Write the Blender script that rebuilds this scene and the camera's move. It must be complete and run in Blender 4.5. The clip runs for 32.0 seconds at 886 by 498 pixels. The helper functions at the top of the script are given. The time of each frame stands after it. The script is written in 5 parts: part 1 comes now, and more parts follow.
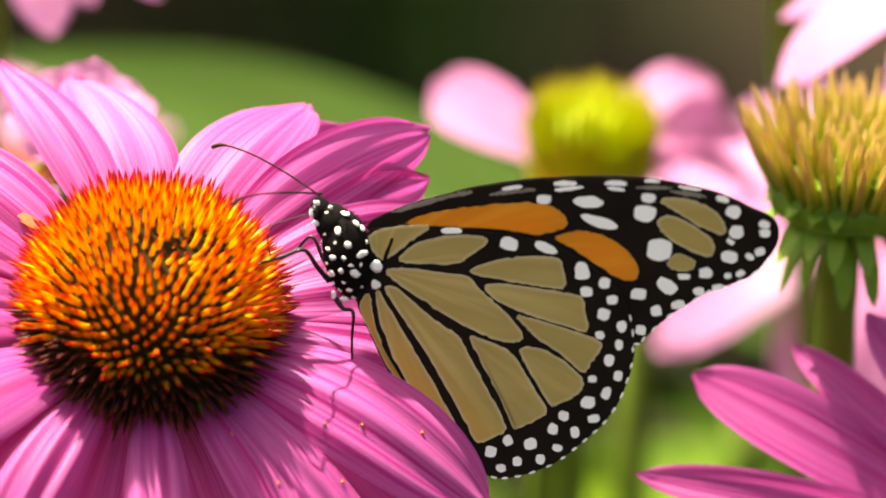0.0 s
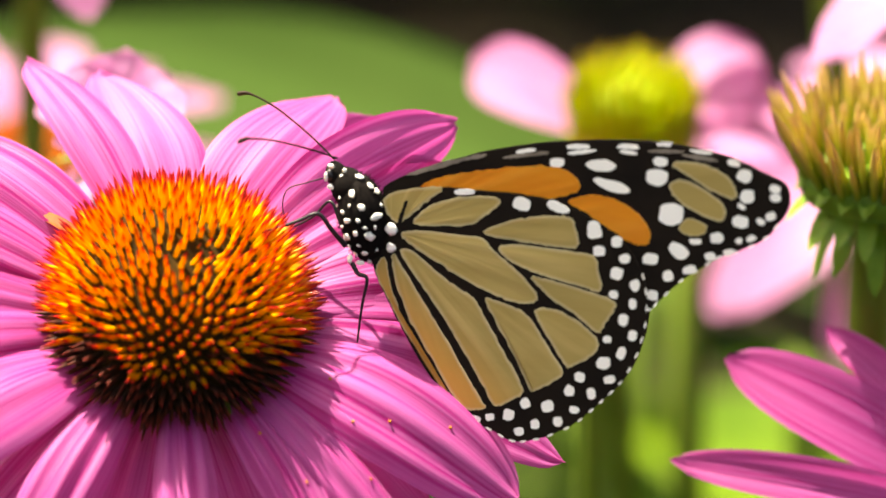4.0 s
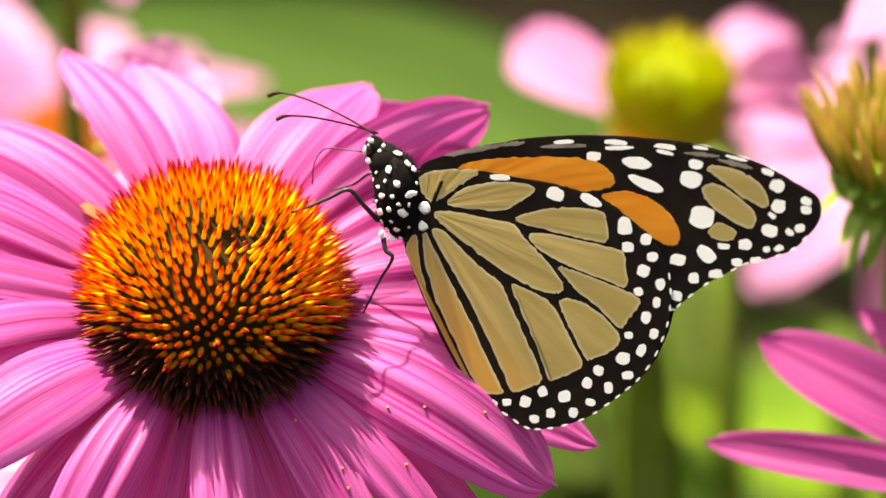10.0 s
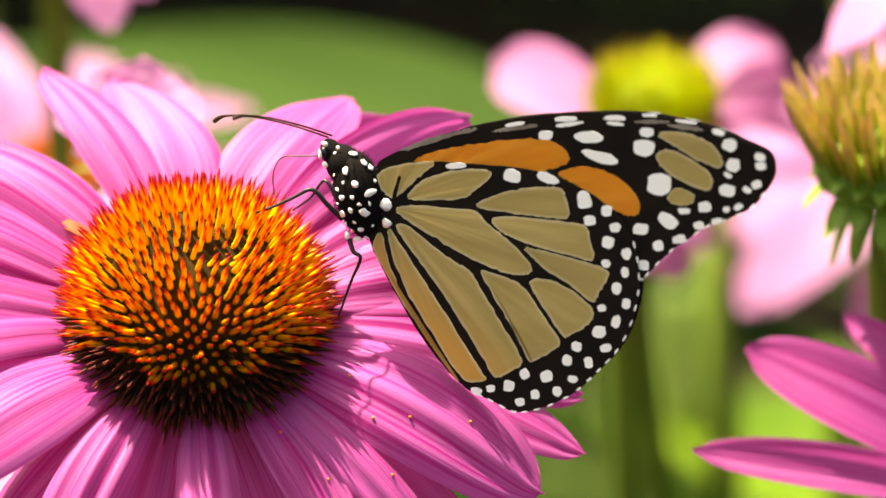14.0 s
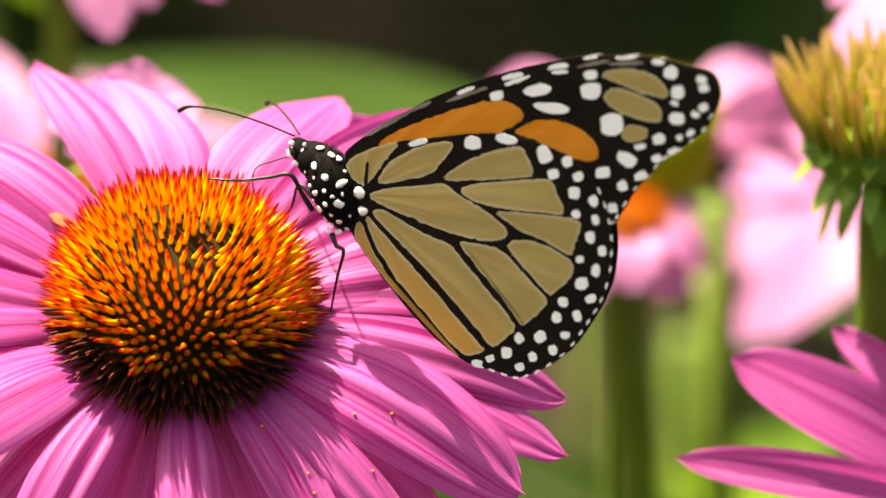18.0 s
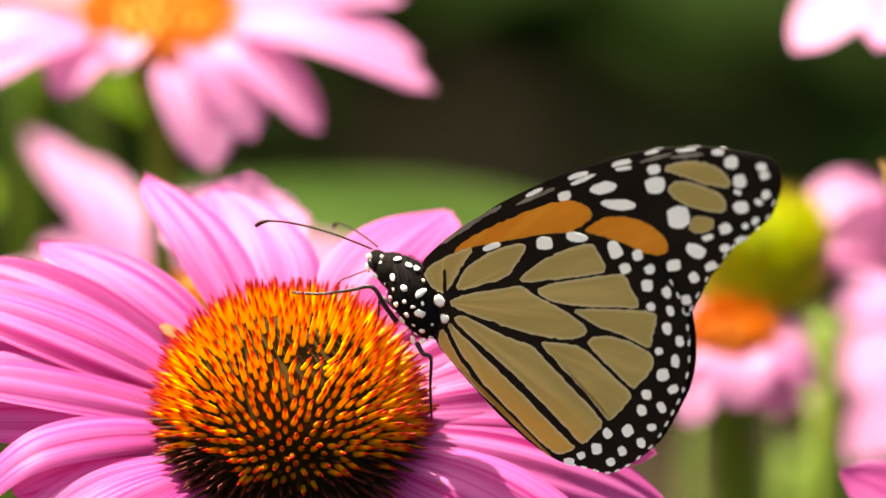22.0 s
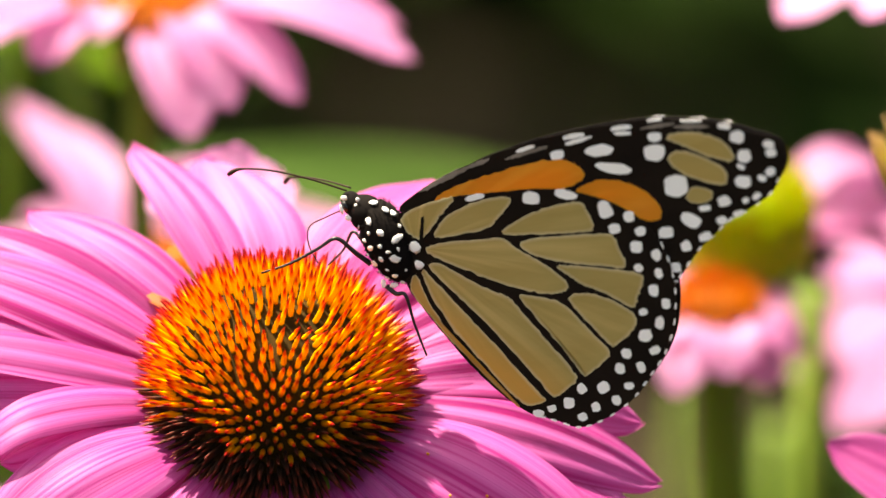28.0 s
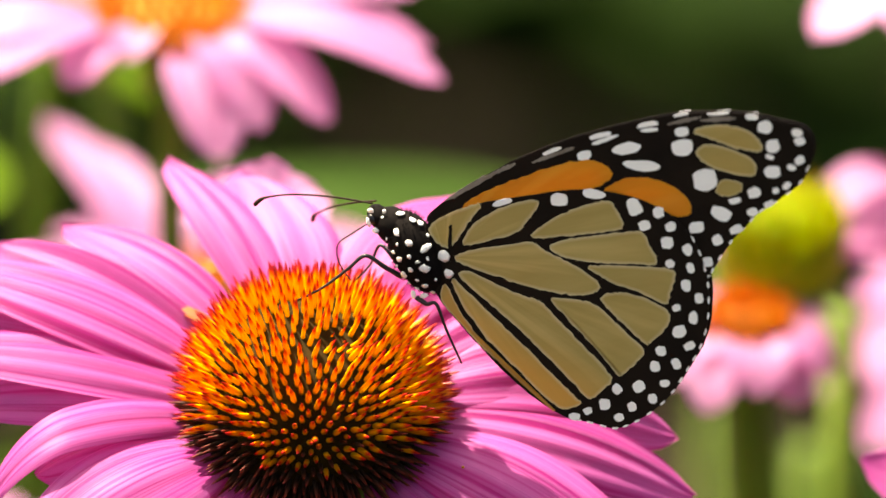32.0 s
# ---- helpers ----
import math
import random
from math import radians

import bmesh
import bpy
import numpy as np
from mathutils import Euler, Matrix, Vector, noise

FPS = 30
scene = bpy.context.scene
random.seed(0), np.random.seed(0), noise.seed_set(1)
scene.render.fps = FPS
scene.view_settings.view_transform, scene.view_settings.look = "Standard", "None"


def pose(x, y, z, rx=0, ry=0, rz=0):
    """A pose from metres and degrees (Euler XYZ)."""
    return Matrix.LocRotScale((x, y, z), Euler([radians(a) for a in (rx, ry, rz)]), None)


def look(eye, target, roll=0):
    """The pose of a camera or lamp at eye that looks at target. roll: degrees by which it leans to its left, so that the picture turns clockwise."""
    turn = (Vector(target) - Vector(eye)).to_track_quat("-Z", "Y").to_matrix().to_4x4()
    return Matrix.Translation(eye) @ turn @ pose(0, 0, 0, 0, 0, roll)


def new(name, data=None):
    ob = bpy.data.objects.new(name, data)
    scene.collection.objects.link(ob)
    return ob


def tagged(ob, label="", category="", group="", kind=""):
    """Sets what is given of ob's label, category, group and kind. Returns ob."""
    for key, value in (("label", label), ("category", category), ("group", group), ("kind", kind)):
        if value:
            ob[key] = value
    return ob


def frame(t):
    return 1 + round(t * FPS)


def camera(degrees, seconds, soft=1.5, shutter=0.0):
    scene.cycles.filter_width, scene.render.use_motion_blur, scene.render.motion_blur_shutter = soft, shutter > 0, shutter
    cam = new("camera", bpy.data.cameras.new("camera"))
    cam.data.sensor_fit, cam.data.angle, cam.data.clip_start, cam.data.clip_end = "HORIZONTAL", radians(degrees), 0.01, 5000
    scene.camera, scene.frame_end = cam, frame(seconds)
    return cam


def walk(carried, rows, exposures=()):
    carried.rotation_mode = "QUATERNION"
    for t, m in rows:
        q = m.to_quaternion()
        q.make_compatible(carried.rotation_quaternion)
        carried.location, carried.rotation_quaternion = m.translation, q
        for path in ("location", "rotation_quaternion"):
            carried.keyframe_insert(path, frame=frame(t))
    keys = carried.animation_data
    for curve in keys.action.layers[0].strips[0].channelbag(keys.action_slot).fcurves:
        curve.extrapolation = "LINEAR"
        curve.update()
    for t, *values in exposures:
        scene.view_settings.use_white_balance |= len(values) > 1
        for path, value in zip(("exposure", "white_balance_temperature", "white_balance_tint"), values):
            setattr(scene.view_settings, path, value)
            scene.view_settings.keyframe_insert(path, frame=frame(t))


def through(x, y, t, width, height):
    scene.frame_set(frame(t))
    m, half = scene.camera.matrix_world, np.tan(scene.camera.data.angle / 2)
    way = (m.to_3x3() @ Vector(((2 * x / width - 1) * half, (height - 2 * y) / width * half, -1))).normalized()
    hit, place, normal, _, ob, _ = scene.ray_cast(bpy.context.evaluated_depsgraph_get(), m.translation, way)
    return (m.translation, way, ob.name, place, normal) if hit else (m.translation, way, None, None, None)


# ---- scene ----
# ---------------------------------------------------------------- camera
MM = 0.001
cam = camera(4.101, 32.0, soft=1.6)
cam.data.dof.use_dof = True
cam.data.dof.focus_distance = 1.504
cam.data.dof.aperture_fstop = cam.data.lens * MM / 0.040
cam.data.dof.aperture_blades = 0
walk(cam, [
    (0, look((-0.04453, -1.39922, 1.25278), (0.03509, -0.00103, 0.75023), 2.08)),
    (0.5, look((-0.04245, -1.39959, 1.25261), (0.03190, -0.00210, 0.74685), 2.02)),
    (1, look((-0.03827, -1.39711, 1.25833), (0.03407, -0.00266, 0.74526), 1.48)),
    (1.5, look((-0.03839, -1.39700, 1.26072), (0.03401, -0.00218, 0.74658), 1.56)),
    (2, look((-0.03578, -1.39589, 1.26178), (0.02494, -0.00199, 0.74632), 1.57)),
    (2.5, look((-0.03556, -1.39913, 1.26634), (0.02570, -0.00246, 0.74512), 1.50)),
    (3, look((-0.03256, -1.39456, 1.26785), (0.03492, -0.00052, 0.75078), 1.32)),
    (3.5, look((-0.02213, -1.38842, 1.27804), (0.03277, -0.00090, 0.74899), 0.92)),
    (5.5, look((-0.01098, -1.39021, 1.29036), (0.03305, -0.00034, 0.74979), 0.42)),
    (6, look((-0.00834, -1.38863, 1.29780), (0.03153, 0.00001, 0.75050), 0.46)),
    (6.5, look((-0.00871, -1.38983, 1.29779), (0.02767, 0.00131, 0.75378), 0.27)),
    (7, look((-0.00749, -1.39240, 1.29614), (0.02667, 0.00324, 0.75863), 0.06)),
    (7.5, look((-0.00929, -1.38963, 1.30076), (0.02680, 0.00096, 0.75288), 0.14)),
    (8, look((-0.01300, -1.38933, 1.29904), (0.02781, -0.00112, 0.74781), -0.12)),
    (8.5, look((-0.00468, -1.39355, 1.30070), (0.02049, 0.00073, 0.75202), -0.28)),
    (9, look((-0.00362, -1.39234, 1.29723), (0.01774, 0.00090, 0.75241), -0.29)),
    (9.5, look((-0.00481, -1.39476, 1.29681), (0.02169, 0.00058, 0.75168), -0.09)),
    (10, look((-0.00749, -1.39617, 1.29572), (0.02826, -0.00093, 0.74802), -0.07)),
    (10.5, look((-0.00724, -1.39727, 1.29255), (0.02886, 0.00054, 0.75179), -0.33)),
    (11, look((-0.00665, -1.40309, 1.28800), (0.02807, 0.00195, 0.75543), -0.52)),
    (11.5, look((-0.00583, -1.40314, 1.28563), (0.02658, 0.00199, 0.75552), -0.68)),
    (12, look((-0.00461, -1.40147, 1.28672), (0.02957, 0.00150, 0.75417), -0.75)),
    (12.5, look((-0.00365, -1.40309, 1.28456), (0.03186, 0.00052, 0.75159), -0.60)),
    (13, look((-0.00200, -1.40297, 1.28199), (0.02773, 0.00049, 0.75141), -0.62)),
    (13.5, look((0.00043, -1.40287, 1.27890), (0.03082, 0.00020, 0.75050), -0.88)),
    (14, look((0.00030, -1.40105, 1.27782), (0.03043, -0.00041, 0.74890), -1.15)),
    (14.5, look((0.00171, -1.40330, 1.27953), (0.03254, 0.00134, 0.75345), -1.55)),
    (15, look((0.00332, -1.40453, 1.27958), (0.03443, 0.00046, 0.75101), -1.48)),
    (15.5, look((0.00173, -1.40633, 1.26975), (0.03203, 0.00231, 0.75614), -1.21)),
    (17.5, look((0.01383, -1.41151, 1.25492), (0.03478, 0.00124, 0.75252), -0.42)),
    (18, look((0.01635, -1.41208, 1.24785), (0.03229, -0.00019, 0.74840), -0.22)),
    (18.5, look((0.01283, -1.41289, 1.24372), (0.02805, 0.00251, 0.75644), -0.35)),
    (19, look((0.01487, -1.41334, 1.24103), (0.03123, 0.00412, 0.76090), -0.34)),
    (19.5, look((0.01747, -1.41550, 1.23726), (0.02726, 0.00242, 0.75605), -0.28)),
    (20, look((0.01475, -1.41396, 1.23977), (0.02325, 0.00234, 0.75605), -0.34)),
    (20.5, look((0.01593, -1.41463, 1.24060), (0.01956, 0.00255, 0.75672), -0.39)),
    (21, look((0.02560, -1.41317, 1.24808), (0.01624, 0.00550, 0.76476), -0.32)),
    (21.5, look((0.02029, -1.41775, 1.24399), (0.01903, 0.00638, 0.76753), -0.40)),
    (22, look((0.01954, -1.41918, 1.24295), (0.01924, 0.00418, 0.76127), -0.29)),
    (22.5, look((0.01791, -1.42354, 1.23754), (0.02093, 0.00339, 0.75913), -0.03)),
    (23, look((0.01426, -1.42212, 1.24139), (0.01646, 0.00467, 0.76305), 0.02)),
    (23.5, look((0.01286, -1.42669, 1.23432), (0.01432, 0.00553, 0.76591), 0.23)),
    (24, look((0.00571, -1.42614, 1.23052), (0.01892, 0.00362, 0.76052), 0.14)),
    (24.5, look((0.00557, -1.42620, 1.22863), (0.02668, 0.00460, 0.76339), 0.09)),
    (25, look((0.00953, -1.42458, 1.23144), (0.02629, 0.00328, 0.75919), 0.04)),
    (25.5, look((0.01108, -1.41941, 1.23973), (0.01955, 0.00345, 0.75957), -0.12)),
    (26, look((0.01358, -1.41690, 1.24131), (0.02414, 0.00410, 0.76117), -0.06)),
    (26.5, look((0.01219, -1.41634, 1.24239), (0.02316, 0.00416, 0.76139), -0.04)),
    (28.5, look((0.01647, -1.41539, 1.24373), (0.02017, 0.00287, 0.75757), -0.01)),
    (29, look((0.01146, -1.41628, 1.24405), (0.01986, 0.00369, 0.76012), -0.05)),
    (29.5, look((0.01705, -1.41768, 1.24050), (0.01892, 0.00539, 0.76493), -0.07)),
    (30, look((0.02146, -1.41728, 1.23912), (0.01953, 0.00652, 0.76802), -0.04)),
    (30.5, look((0.01482, -1.41576, 1.24489), (0.01529, 0.00357, 0.75976), -0.03)),
    (31, look((0.01408, -1.41630, 1.24355), (0.01231, 0.00159, 0.75422), 0.04)),
    (31.5, look((0.01473, -1.41883, 1.24093), (0.01030, 0.00601, 0.76708), -0.00)),
    (32, look((0.01099, -1.41982, 1.23966), (0.01632, 0.00340, 0.75949), 0.06)),
], [(0, 1.95, 8000, 5), (32, 1.95, 8000, 5)])

# ---------------------------------------------------------------- light
SUN_HEIGHT, SUN_SIDE = 66.0, 48.5
world = bpy.data.worlds.new("sky")
scene.world = world
world.use_nodes = True
wn = world.node_tree.nodes
sky = wn.new("ShaderNodeTexSky")
sky.sky_type, sky.sun_disc = "NISHITA", False
sky.dust_density, sky.ozone_density = 6.0, 0.4
sky.sun_elevation, sky.sun_rotation = radians(SUN_HEIGHT), radians(-SUN_SIDE)
wn["Background"].inputs["Strength"].default_value = 0.086
world.node_tree.links.new(sky.outputs["Color"], wn["Background"].inputs["Color"])
sun = new("sun", bpy.data.lights.new("sun", "SUN"))
sun.data.energy, sun.data.angle, sun.data.color = 5.0, radians(0.55), (1.0, 0.95, 0.86)
sun_from = Vector((-math.sin(radians(SUN_SIDE)), math.cos(radians(SUN_SIDE)), math.tan(radians(SUN_HEIGHT))))
sun.matrix_world = look(sun_from * 3, (0, 0, 0))


# ---------------------------------------------------------------- materials
def shader(name, rough=0.5, spec=0.5):
    m = bpy.data.materials.new(name)
    m.use_nodes = True
    n, l = m.node_tree.nodes, m.node_tree.links
    b = n["Principled BSDF"]
    b.inputs["Roughness"].default_value = rough
    b.inputs["Specular IOR Level"].default_value = spec
    return m, n, l, b


def ramp(n, stops):
    r = n.new("ShaderNodeValToRGB")
    e = r.color_ramp.elements
    while len(e) < len(stops):
        e.new(0.5)
    for k, (p, c) in zip(e, stops):
        k.position, k.color = p, (*c, 1)
    return r


def noise_tex(n, l, coord, scale, detail=4.0, stretch=None, rough=0.55):
    t = n.new("ShaderNodeTexNoise")
    t.inputs["Scale"].default_value, t.inputs["Detail"].default_value = scale, detail
    t.inputs["Roughness"].default_value = rough
    if stretch:
        mp = n.new("ShaderNodeMapping")
        mp.inputs["Scale"].default_value = stretch
        l.new(coord, mp.inputs["Vector"])
        coord = mp.outputs["Vector"]
    l.new(coord, t.inputs["Vector"])
    return t.outputs["Fac"]


def mixed(n, l, a, b, fac, mode="MIX"):
    x = n.new("ShaderNodeMix")
    x.data_type, x.blend_type = "RGBA", mode
    for sock, v in ((x.inputs[6], a), (x.inputs[7], b), (x.inputs[0], fac)):
        if isinstance(v, (int, float)):
            sock.default_value = v
        elif isinstance(v, tuple):
            sock.default_value = (*v, 1)
        else:
            l.new(v, sock)
    return x.outputs[2]


def matte(name):
    m = bpy.data.materials[name]
    m.node_tree.nodes["Principled BSDF"].inputs["Specular IOR Level"].default_value = 0.05
    return m


def bumped(n, l, height, b, strength=0.3, dist=0.0002):
    k = n.new("ShaderNodeBump")
    k.inputs["Strength"].default_value, k.inputs["Distance"].default_value = strength, dist
    l.new(height, k.inputs["Height"])
    l.new(k.outputs["Normal"], b.inputs["Normal"])
    return k.outputs["Normal"]


def see_through(m, n, l, b, colour, share):
    """Lets light pass through a thin leaf, petal or wing."""
    t = n.new("ShaderNodeBsdfTranslucent")
    if isinstance(colour, tuple):
        t.inputs["Color"].default_value = (*colour, 1)
    else:
        l.new(colour, t.inputs["Color"])
    x = n.new("ShaderNodeMixShader")
    x.inputs[0].default_value = share
    l.new(b.outputs[0], x.inputs[1])
    l.new(t.outputs[0], x.inputs[2])
    l.new(x.outputs[0], n["Material Output"].inputs["Surface"])


def petal_material(name, pale, deep, share=0.42, rough=0.45, through=(0.78, 0.09, 0.45), gloss=0.6, sheen=0.0):
    m, n, l, b = shader(name, rough, gloss)
    uv = n.new("ShaderNodeUVMap").outputs["UV"]
    info = n.new("ShaderNodeObjectInfo").outputs["Random"]
    broad = noise_tex(n, l, uv, 1.0, 2.0, (6.0, 0.35, 1.0), 0.5)
    ribs = noise_tex(n, l, uv, 1.0, 2.0, (24.0, 0.5, 1.0), 0.5)
    both = n.new("ShaderNodeMath")
    both.operation = "MULTIPLY_ADD"
    l.new(ribs, both.inputs[0])
    both.inputs[1].default_value = 0.6
    l.new(mixed(n, l, (0, 0, 0), (0.4, 0.4, 0.4), broad), both.inputs[2])
    streak = both.outputs[0]
    fine = noise_tex(n, l, uv, 1.0, 3.0, (90.0, 3.0, 1.0), 0.6)
    patch = noise_tex(n, l, uv, 3.0, 3.0)
    c = ramp(n, ((0.40, deep), (0.50, tuple((2 * p + d) / 3 for p, d in zip(pale, deep))), (0.62, pale)))
    l.new(streak, c.inputs["Fac"])
    col = mixed(n, l, c.outputs["Color"], deep, mixed(n, l, (0, 0, 0), (0.25, 0.25, 0.25), fine))
    veins = ramp(n, ((0.478, (1.0, 1.0, 1.0)), (0.497, (0.62, 0.20, 0.46)), (0.503, (0.62, 0.20, 0.46)), (0.522, (1.0, 1.0, 1.0))))
    l.new(noise_tex(n, l, uv, 1.0, 1.0, (13.0, 0.3, 1.0), 0.4), veins.inputs["Fac"])
    col = mixed(n, l, col, veins.outputs["Color"], 0.75, "MULTIPLY")
    tone = ramp(n, ((0.0, (0.80, 0.64, 0.76)), (1.0, (1.0, 1.0, 1.0))))
    l.new(info, tone.inputs["Fac"])
    col = mixed(n, l, col, tone.outputs["Color"], 1.0, "MULTIPLY")
    spots = ramp(n, ((0.3, (0.88, 0.72, 0.84)), (0.55, (1.0, 1.0, 1.0))))
    l.new(patch, spots.inputs["Fac"])
    col = mixed(n, l, col, spots.outputs["Color"], 0.6, "MULTIPLY")
    l.new(col, b.inputs["Base Color"])
    if sheen:
        b.inputs["Sheen Weight"].default_value = sheen
        b.inputs["Sheen Roughness"].default_value = 0.4
        b.inputs["Sheen Tint"].default_value = (1.0, 0.88, 1.0, 1)
    hill = n.new("ShaderNodeMath")
    hill.operation = "MULTIPLY_ADD"
    l.new(fine, hill.inputs[0])
    hill.inputs[1].default_value = 0.25
    l.new(streak, hill.inputs[2])
    bumped(n, l, hill.outputs[0], b, 0.3, 0.0004)
    glow = mixed(n, l, col, through, 0.6)
    see_through(m, n, l, b, glow, share)
    return m


def plant_material(name, low, high, rough=0.5, scale=180.0, share=0.0, stretch=None):
    m, n, l, b = shader(name, rough, 0.4)
    tc = n.new("ShaderNodeTexCoord").outputs["Object"]
    big = noise_tex(n, l, tc, scale, 4.0, stretch)
    small = noise_tex(n, l, tc, scale * 9, 3.0, stretch)
    c = ramp(n, ((0.3, low), (0.7, high)))
    l.new(big, c.inputs["Fac"])
    col = mixed(n, l, c.outputs["Color"], low, mixed(n, l, (0, 0, 0), (0.55, 0.55, 0.55), small))
    l.new(col, b.inputs["Base Color"])
    bumped(n, l, small, b, 0.25, 0.0003)
    if share:
        see_through(m, n, l, b, col, share)
    return m


def spine_material(name, stops, rough=0.38):
    m, n, l, b = shader(name, rough, 0.5)
    uv = n.new("ShaderNodeUVMap").outputs["UV"]
    sep = n.new("ShaderNodeSeparateXYZ")
    l.new(uv, sep.inputs[0])
    c = ramp(n, stops)
    l.new(sep.outputs["Y"], c.inputs["Fac"])
    geo = n.new("ShaderNodeNewGeometry").outputs["Random Per Island"]
    info = n.new("ShaderNodeObjectInfo").outputs["Random"]
    add = n.new("ShaderNodeMath")
    l.new(geo, add.inputs[0])
    l.new(info, add.inputs[1])
    fr = n.new("ShaderNodeMath")
    fr.operation = "FRACT"
    l.new(add.outputs[0], fr.inputs[0])
    tone = ramp(n, ((0.0, (0.7, 0.62, 0.5)), (0.5, (1.0, 0.95, 0.9)), (1.0, (1.0, 1.0, 1.0))))
    l.new(fr.outputs[0], tone.inputs["Fac"])
    col = mixed(n, l, c.outputs["Color"], tone.outputs["Color"], 1.0, "MULTIPLY")
    l.new(col, b.inputs["Base Color"])
    see_through(m, n, l, b, col, 0.25)
    return m


def scale_material(name, low, high, rough=0.5, share=0.0, spec=0.3, along=(1.0, 1.0, 1.0), rim=None):
    """Butterfly scales: fine grain, faint streaks, and sheen painted as paler streaks."""
    m, n, l, b = shader(name, rough, spec)
    tc = n.new("ShaderNodeTexCoord").outputs["Object"]
    big = noise_tex(n, l, tc, 160.0, 4.0, along)
    small = noise_tex(n, l, tc, 4200.0, 2.0)
    c = ramp(n, ((0.3, low), (0.7, high)))
    l.new(big, c.inputs["Fac"])
    col = mixed(n, l, c.outputs["Color"], low, mixed(n, l, (0, 0, 0), (0.4, 0.4, 0.4), small))
    streaks = None
    if rim or share > 0.2:
        axes = n.new("ShaderNodeSeparateXYZ")
        l.new(tc, axes.inputs[0])
        turn, far = n.new("ShaderNodeMath"), n.new("ShaderNodeVectorMath")
        turn.operation, far.operation = "ARCTAN2", "LENGTH"
        l.new(axes.outputs["Y"], turn.inputs[0])
        l.new(axes.outputs["X"], turn.inputs[1])
        l.new(tc, far.inputs[0])
        fan = n.new("ShaderNodeCombineXYZ")
        l.new(turn.outputs[0], fan.inputs[0])
        l.new(far.outputs["Value"], fan.inputs[1])
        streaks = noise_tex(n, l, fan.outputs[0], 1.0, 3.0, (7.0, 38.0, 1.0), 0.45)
        # Sun sheen imitated in the colour: paler streaks fanning out from the root.
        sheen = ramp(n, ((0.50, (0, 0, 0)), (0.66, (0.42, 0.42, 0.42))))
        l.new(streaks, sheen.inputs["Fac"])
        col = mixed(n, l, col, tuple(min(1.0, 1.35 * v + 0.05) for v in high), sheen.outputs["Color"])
    if rim:
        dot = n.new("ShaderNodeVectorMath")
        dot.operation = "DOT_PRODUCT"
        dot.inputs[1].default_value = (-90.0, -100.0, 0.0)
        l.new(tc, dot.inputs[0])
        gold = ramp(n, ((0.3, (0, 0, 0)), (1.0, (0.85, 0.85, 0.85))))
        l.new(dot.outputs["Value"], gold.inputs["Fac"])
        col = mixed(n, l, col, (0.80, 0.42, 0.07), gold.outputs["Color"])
        sep = n.new("ShaderNodeSeparateXYZ")
        l.new(n.new("ShaderNodeUVMap").outputs["UV"], sep.inputs[0])
        edge = ramp(n, ((0.0, (0, 0, 0)), (0.35, (0.2, 0.2, 0.2)), (0.8, (0.55, 0.55, 0.55))))
        l.new(sep.outputs["Y"], edge.inputs["Fac"])
        col = mixed(n, l, col, rim, edge.outputs["Color"])
    l.new(col, b.inputs["Base Color"])
    if streaks:
        wave = n.new("ShaderNodeMath")
        wave.operation = "MULTIPLY_ADD"
        l.new(small, wave.inputs[0])
        wave.inputs[1].default_value = 0.03
        l.new(streaks, wave.inputs[2])
        bumped(n, l, wave.outputs[0], b, 0.2, 0.0005)
    else:
        bumped(n, l, small, b, 0.2, 0.0001)
    if share:
        b.inputs["Sheen Weight"].default_value = 0.4
        b.inputs["Sheen Roughness"].default_value = 0.5
        see_through(m, n, l, b, col, share)
    return m


PINK = petal_material("pink_petal", (0.61, 0.16, 0.475), (0.43, 0.011, 0.22), rough=0.52, gloss=0.3, sheen=0.08)
PALE_PINK = petal_material("pale_pink_petal", (0.69, 0.38, 0.61), (0.60, 0.22, 0.48), 0.5, through=(0.80, 0.34, 0.60), gloss=0.25)
# Olive-green bases, darkened for the shade deep between the bristles.
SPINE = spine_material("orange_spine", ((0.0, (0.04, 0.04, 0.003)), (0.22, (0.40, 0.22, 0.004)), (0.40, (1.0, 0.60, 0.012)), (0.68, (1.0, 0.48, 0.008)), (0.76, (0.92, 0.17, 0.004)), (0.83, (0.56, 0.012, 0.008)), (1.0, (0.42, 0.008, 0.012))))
# Withered dark red, darkened further for the shade on the cone's front.
OLD_SHADE_SPINE = spine_material("withered_shade_spine", ((0.0, (0.006, 0.005, 0.003)), (0.60, (0.035, 0.011, 0.003)), (0.82, (0.13, 0.018, 0.004)), (0.93, (0.26, 0.018, 0.005)), (1.0, (0.14, 0.008, 0.005))), 0.7)
PALE_SPINE = spine_material("yellow_spine", ((0.0, (0.30, 0.44, 0.006)), (0.6, (0.48, 0.60, 0.008)), (0.8, (0.52, 0.54, 0.012)), (1.0, (0.62, 0.40, 0.03))))
TAN_SPIKE = spine_material("tan_spike", ((0.0, (0.18, 0.36, 0.01)), (0.36, (0.46, 0.50, 0.05)), (0.70, (0.60, 0.48, 0.12)), (1.0, (0.62, 0.38, 0.19))))
ORANGE_SOFT = spine_material("soft_orange_spine", ((0.0, (0.48, 0.14, 0.003)), (0.6, (0.70, 0.22, 0.003)), (1.0, (0.62, 0.16, 0.004))))
YELLOW_HEART = plant_material("yellow_heart", (0.32, 0.46, 0.006), (0.42, 0.54, 0.01), 0.7, 400.0)
ORANGE_HEART = plant_material("orange_heart", (0.55, 0.18, 0.004), (0.62, 0.25, 0.006), 0.7, 400.0)
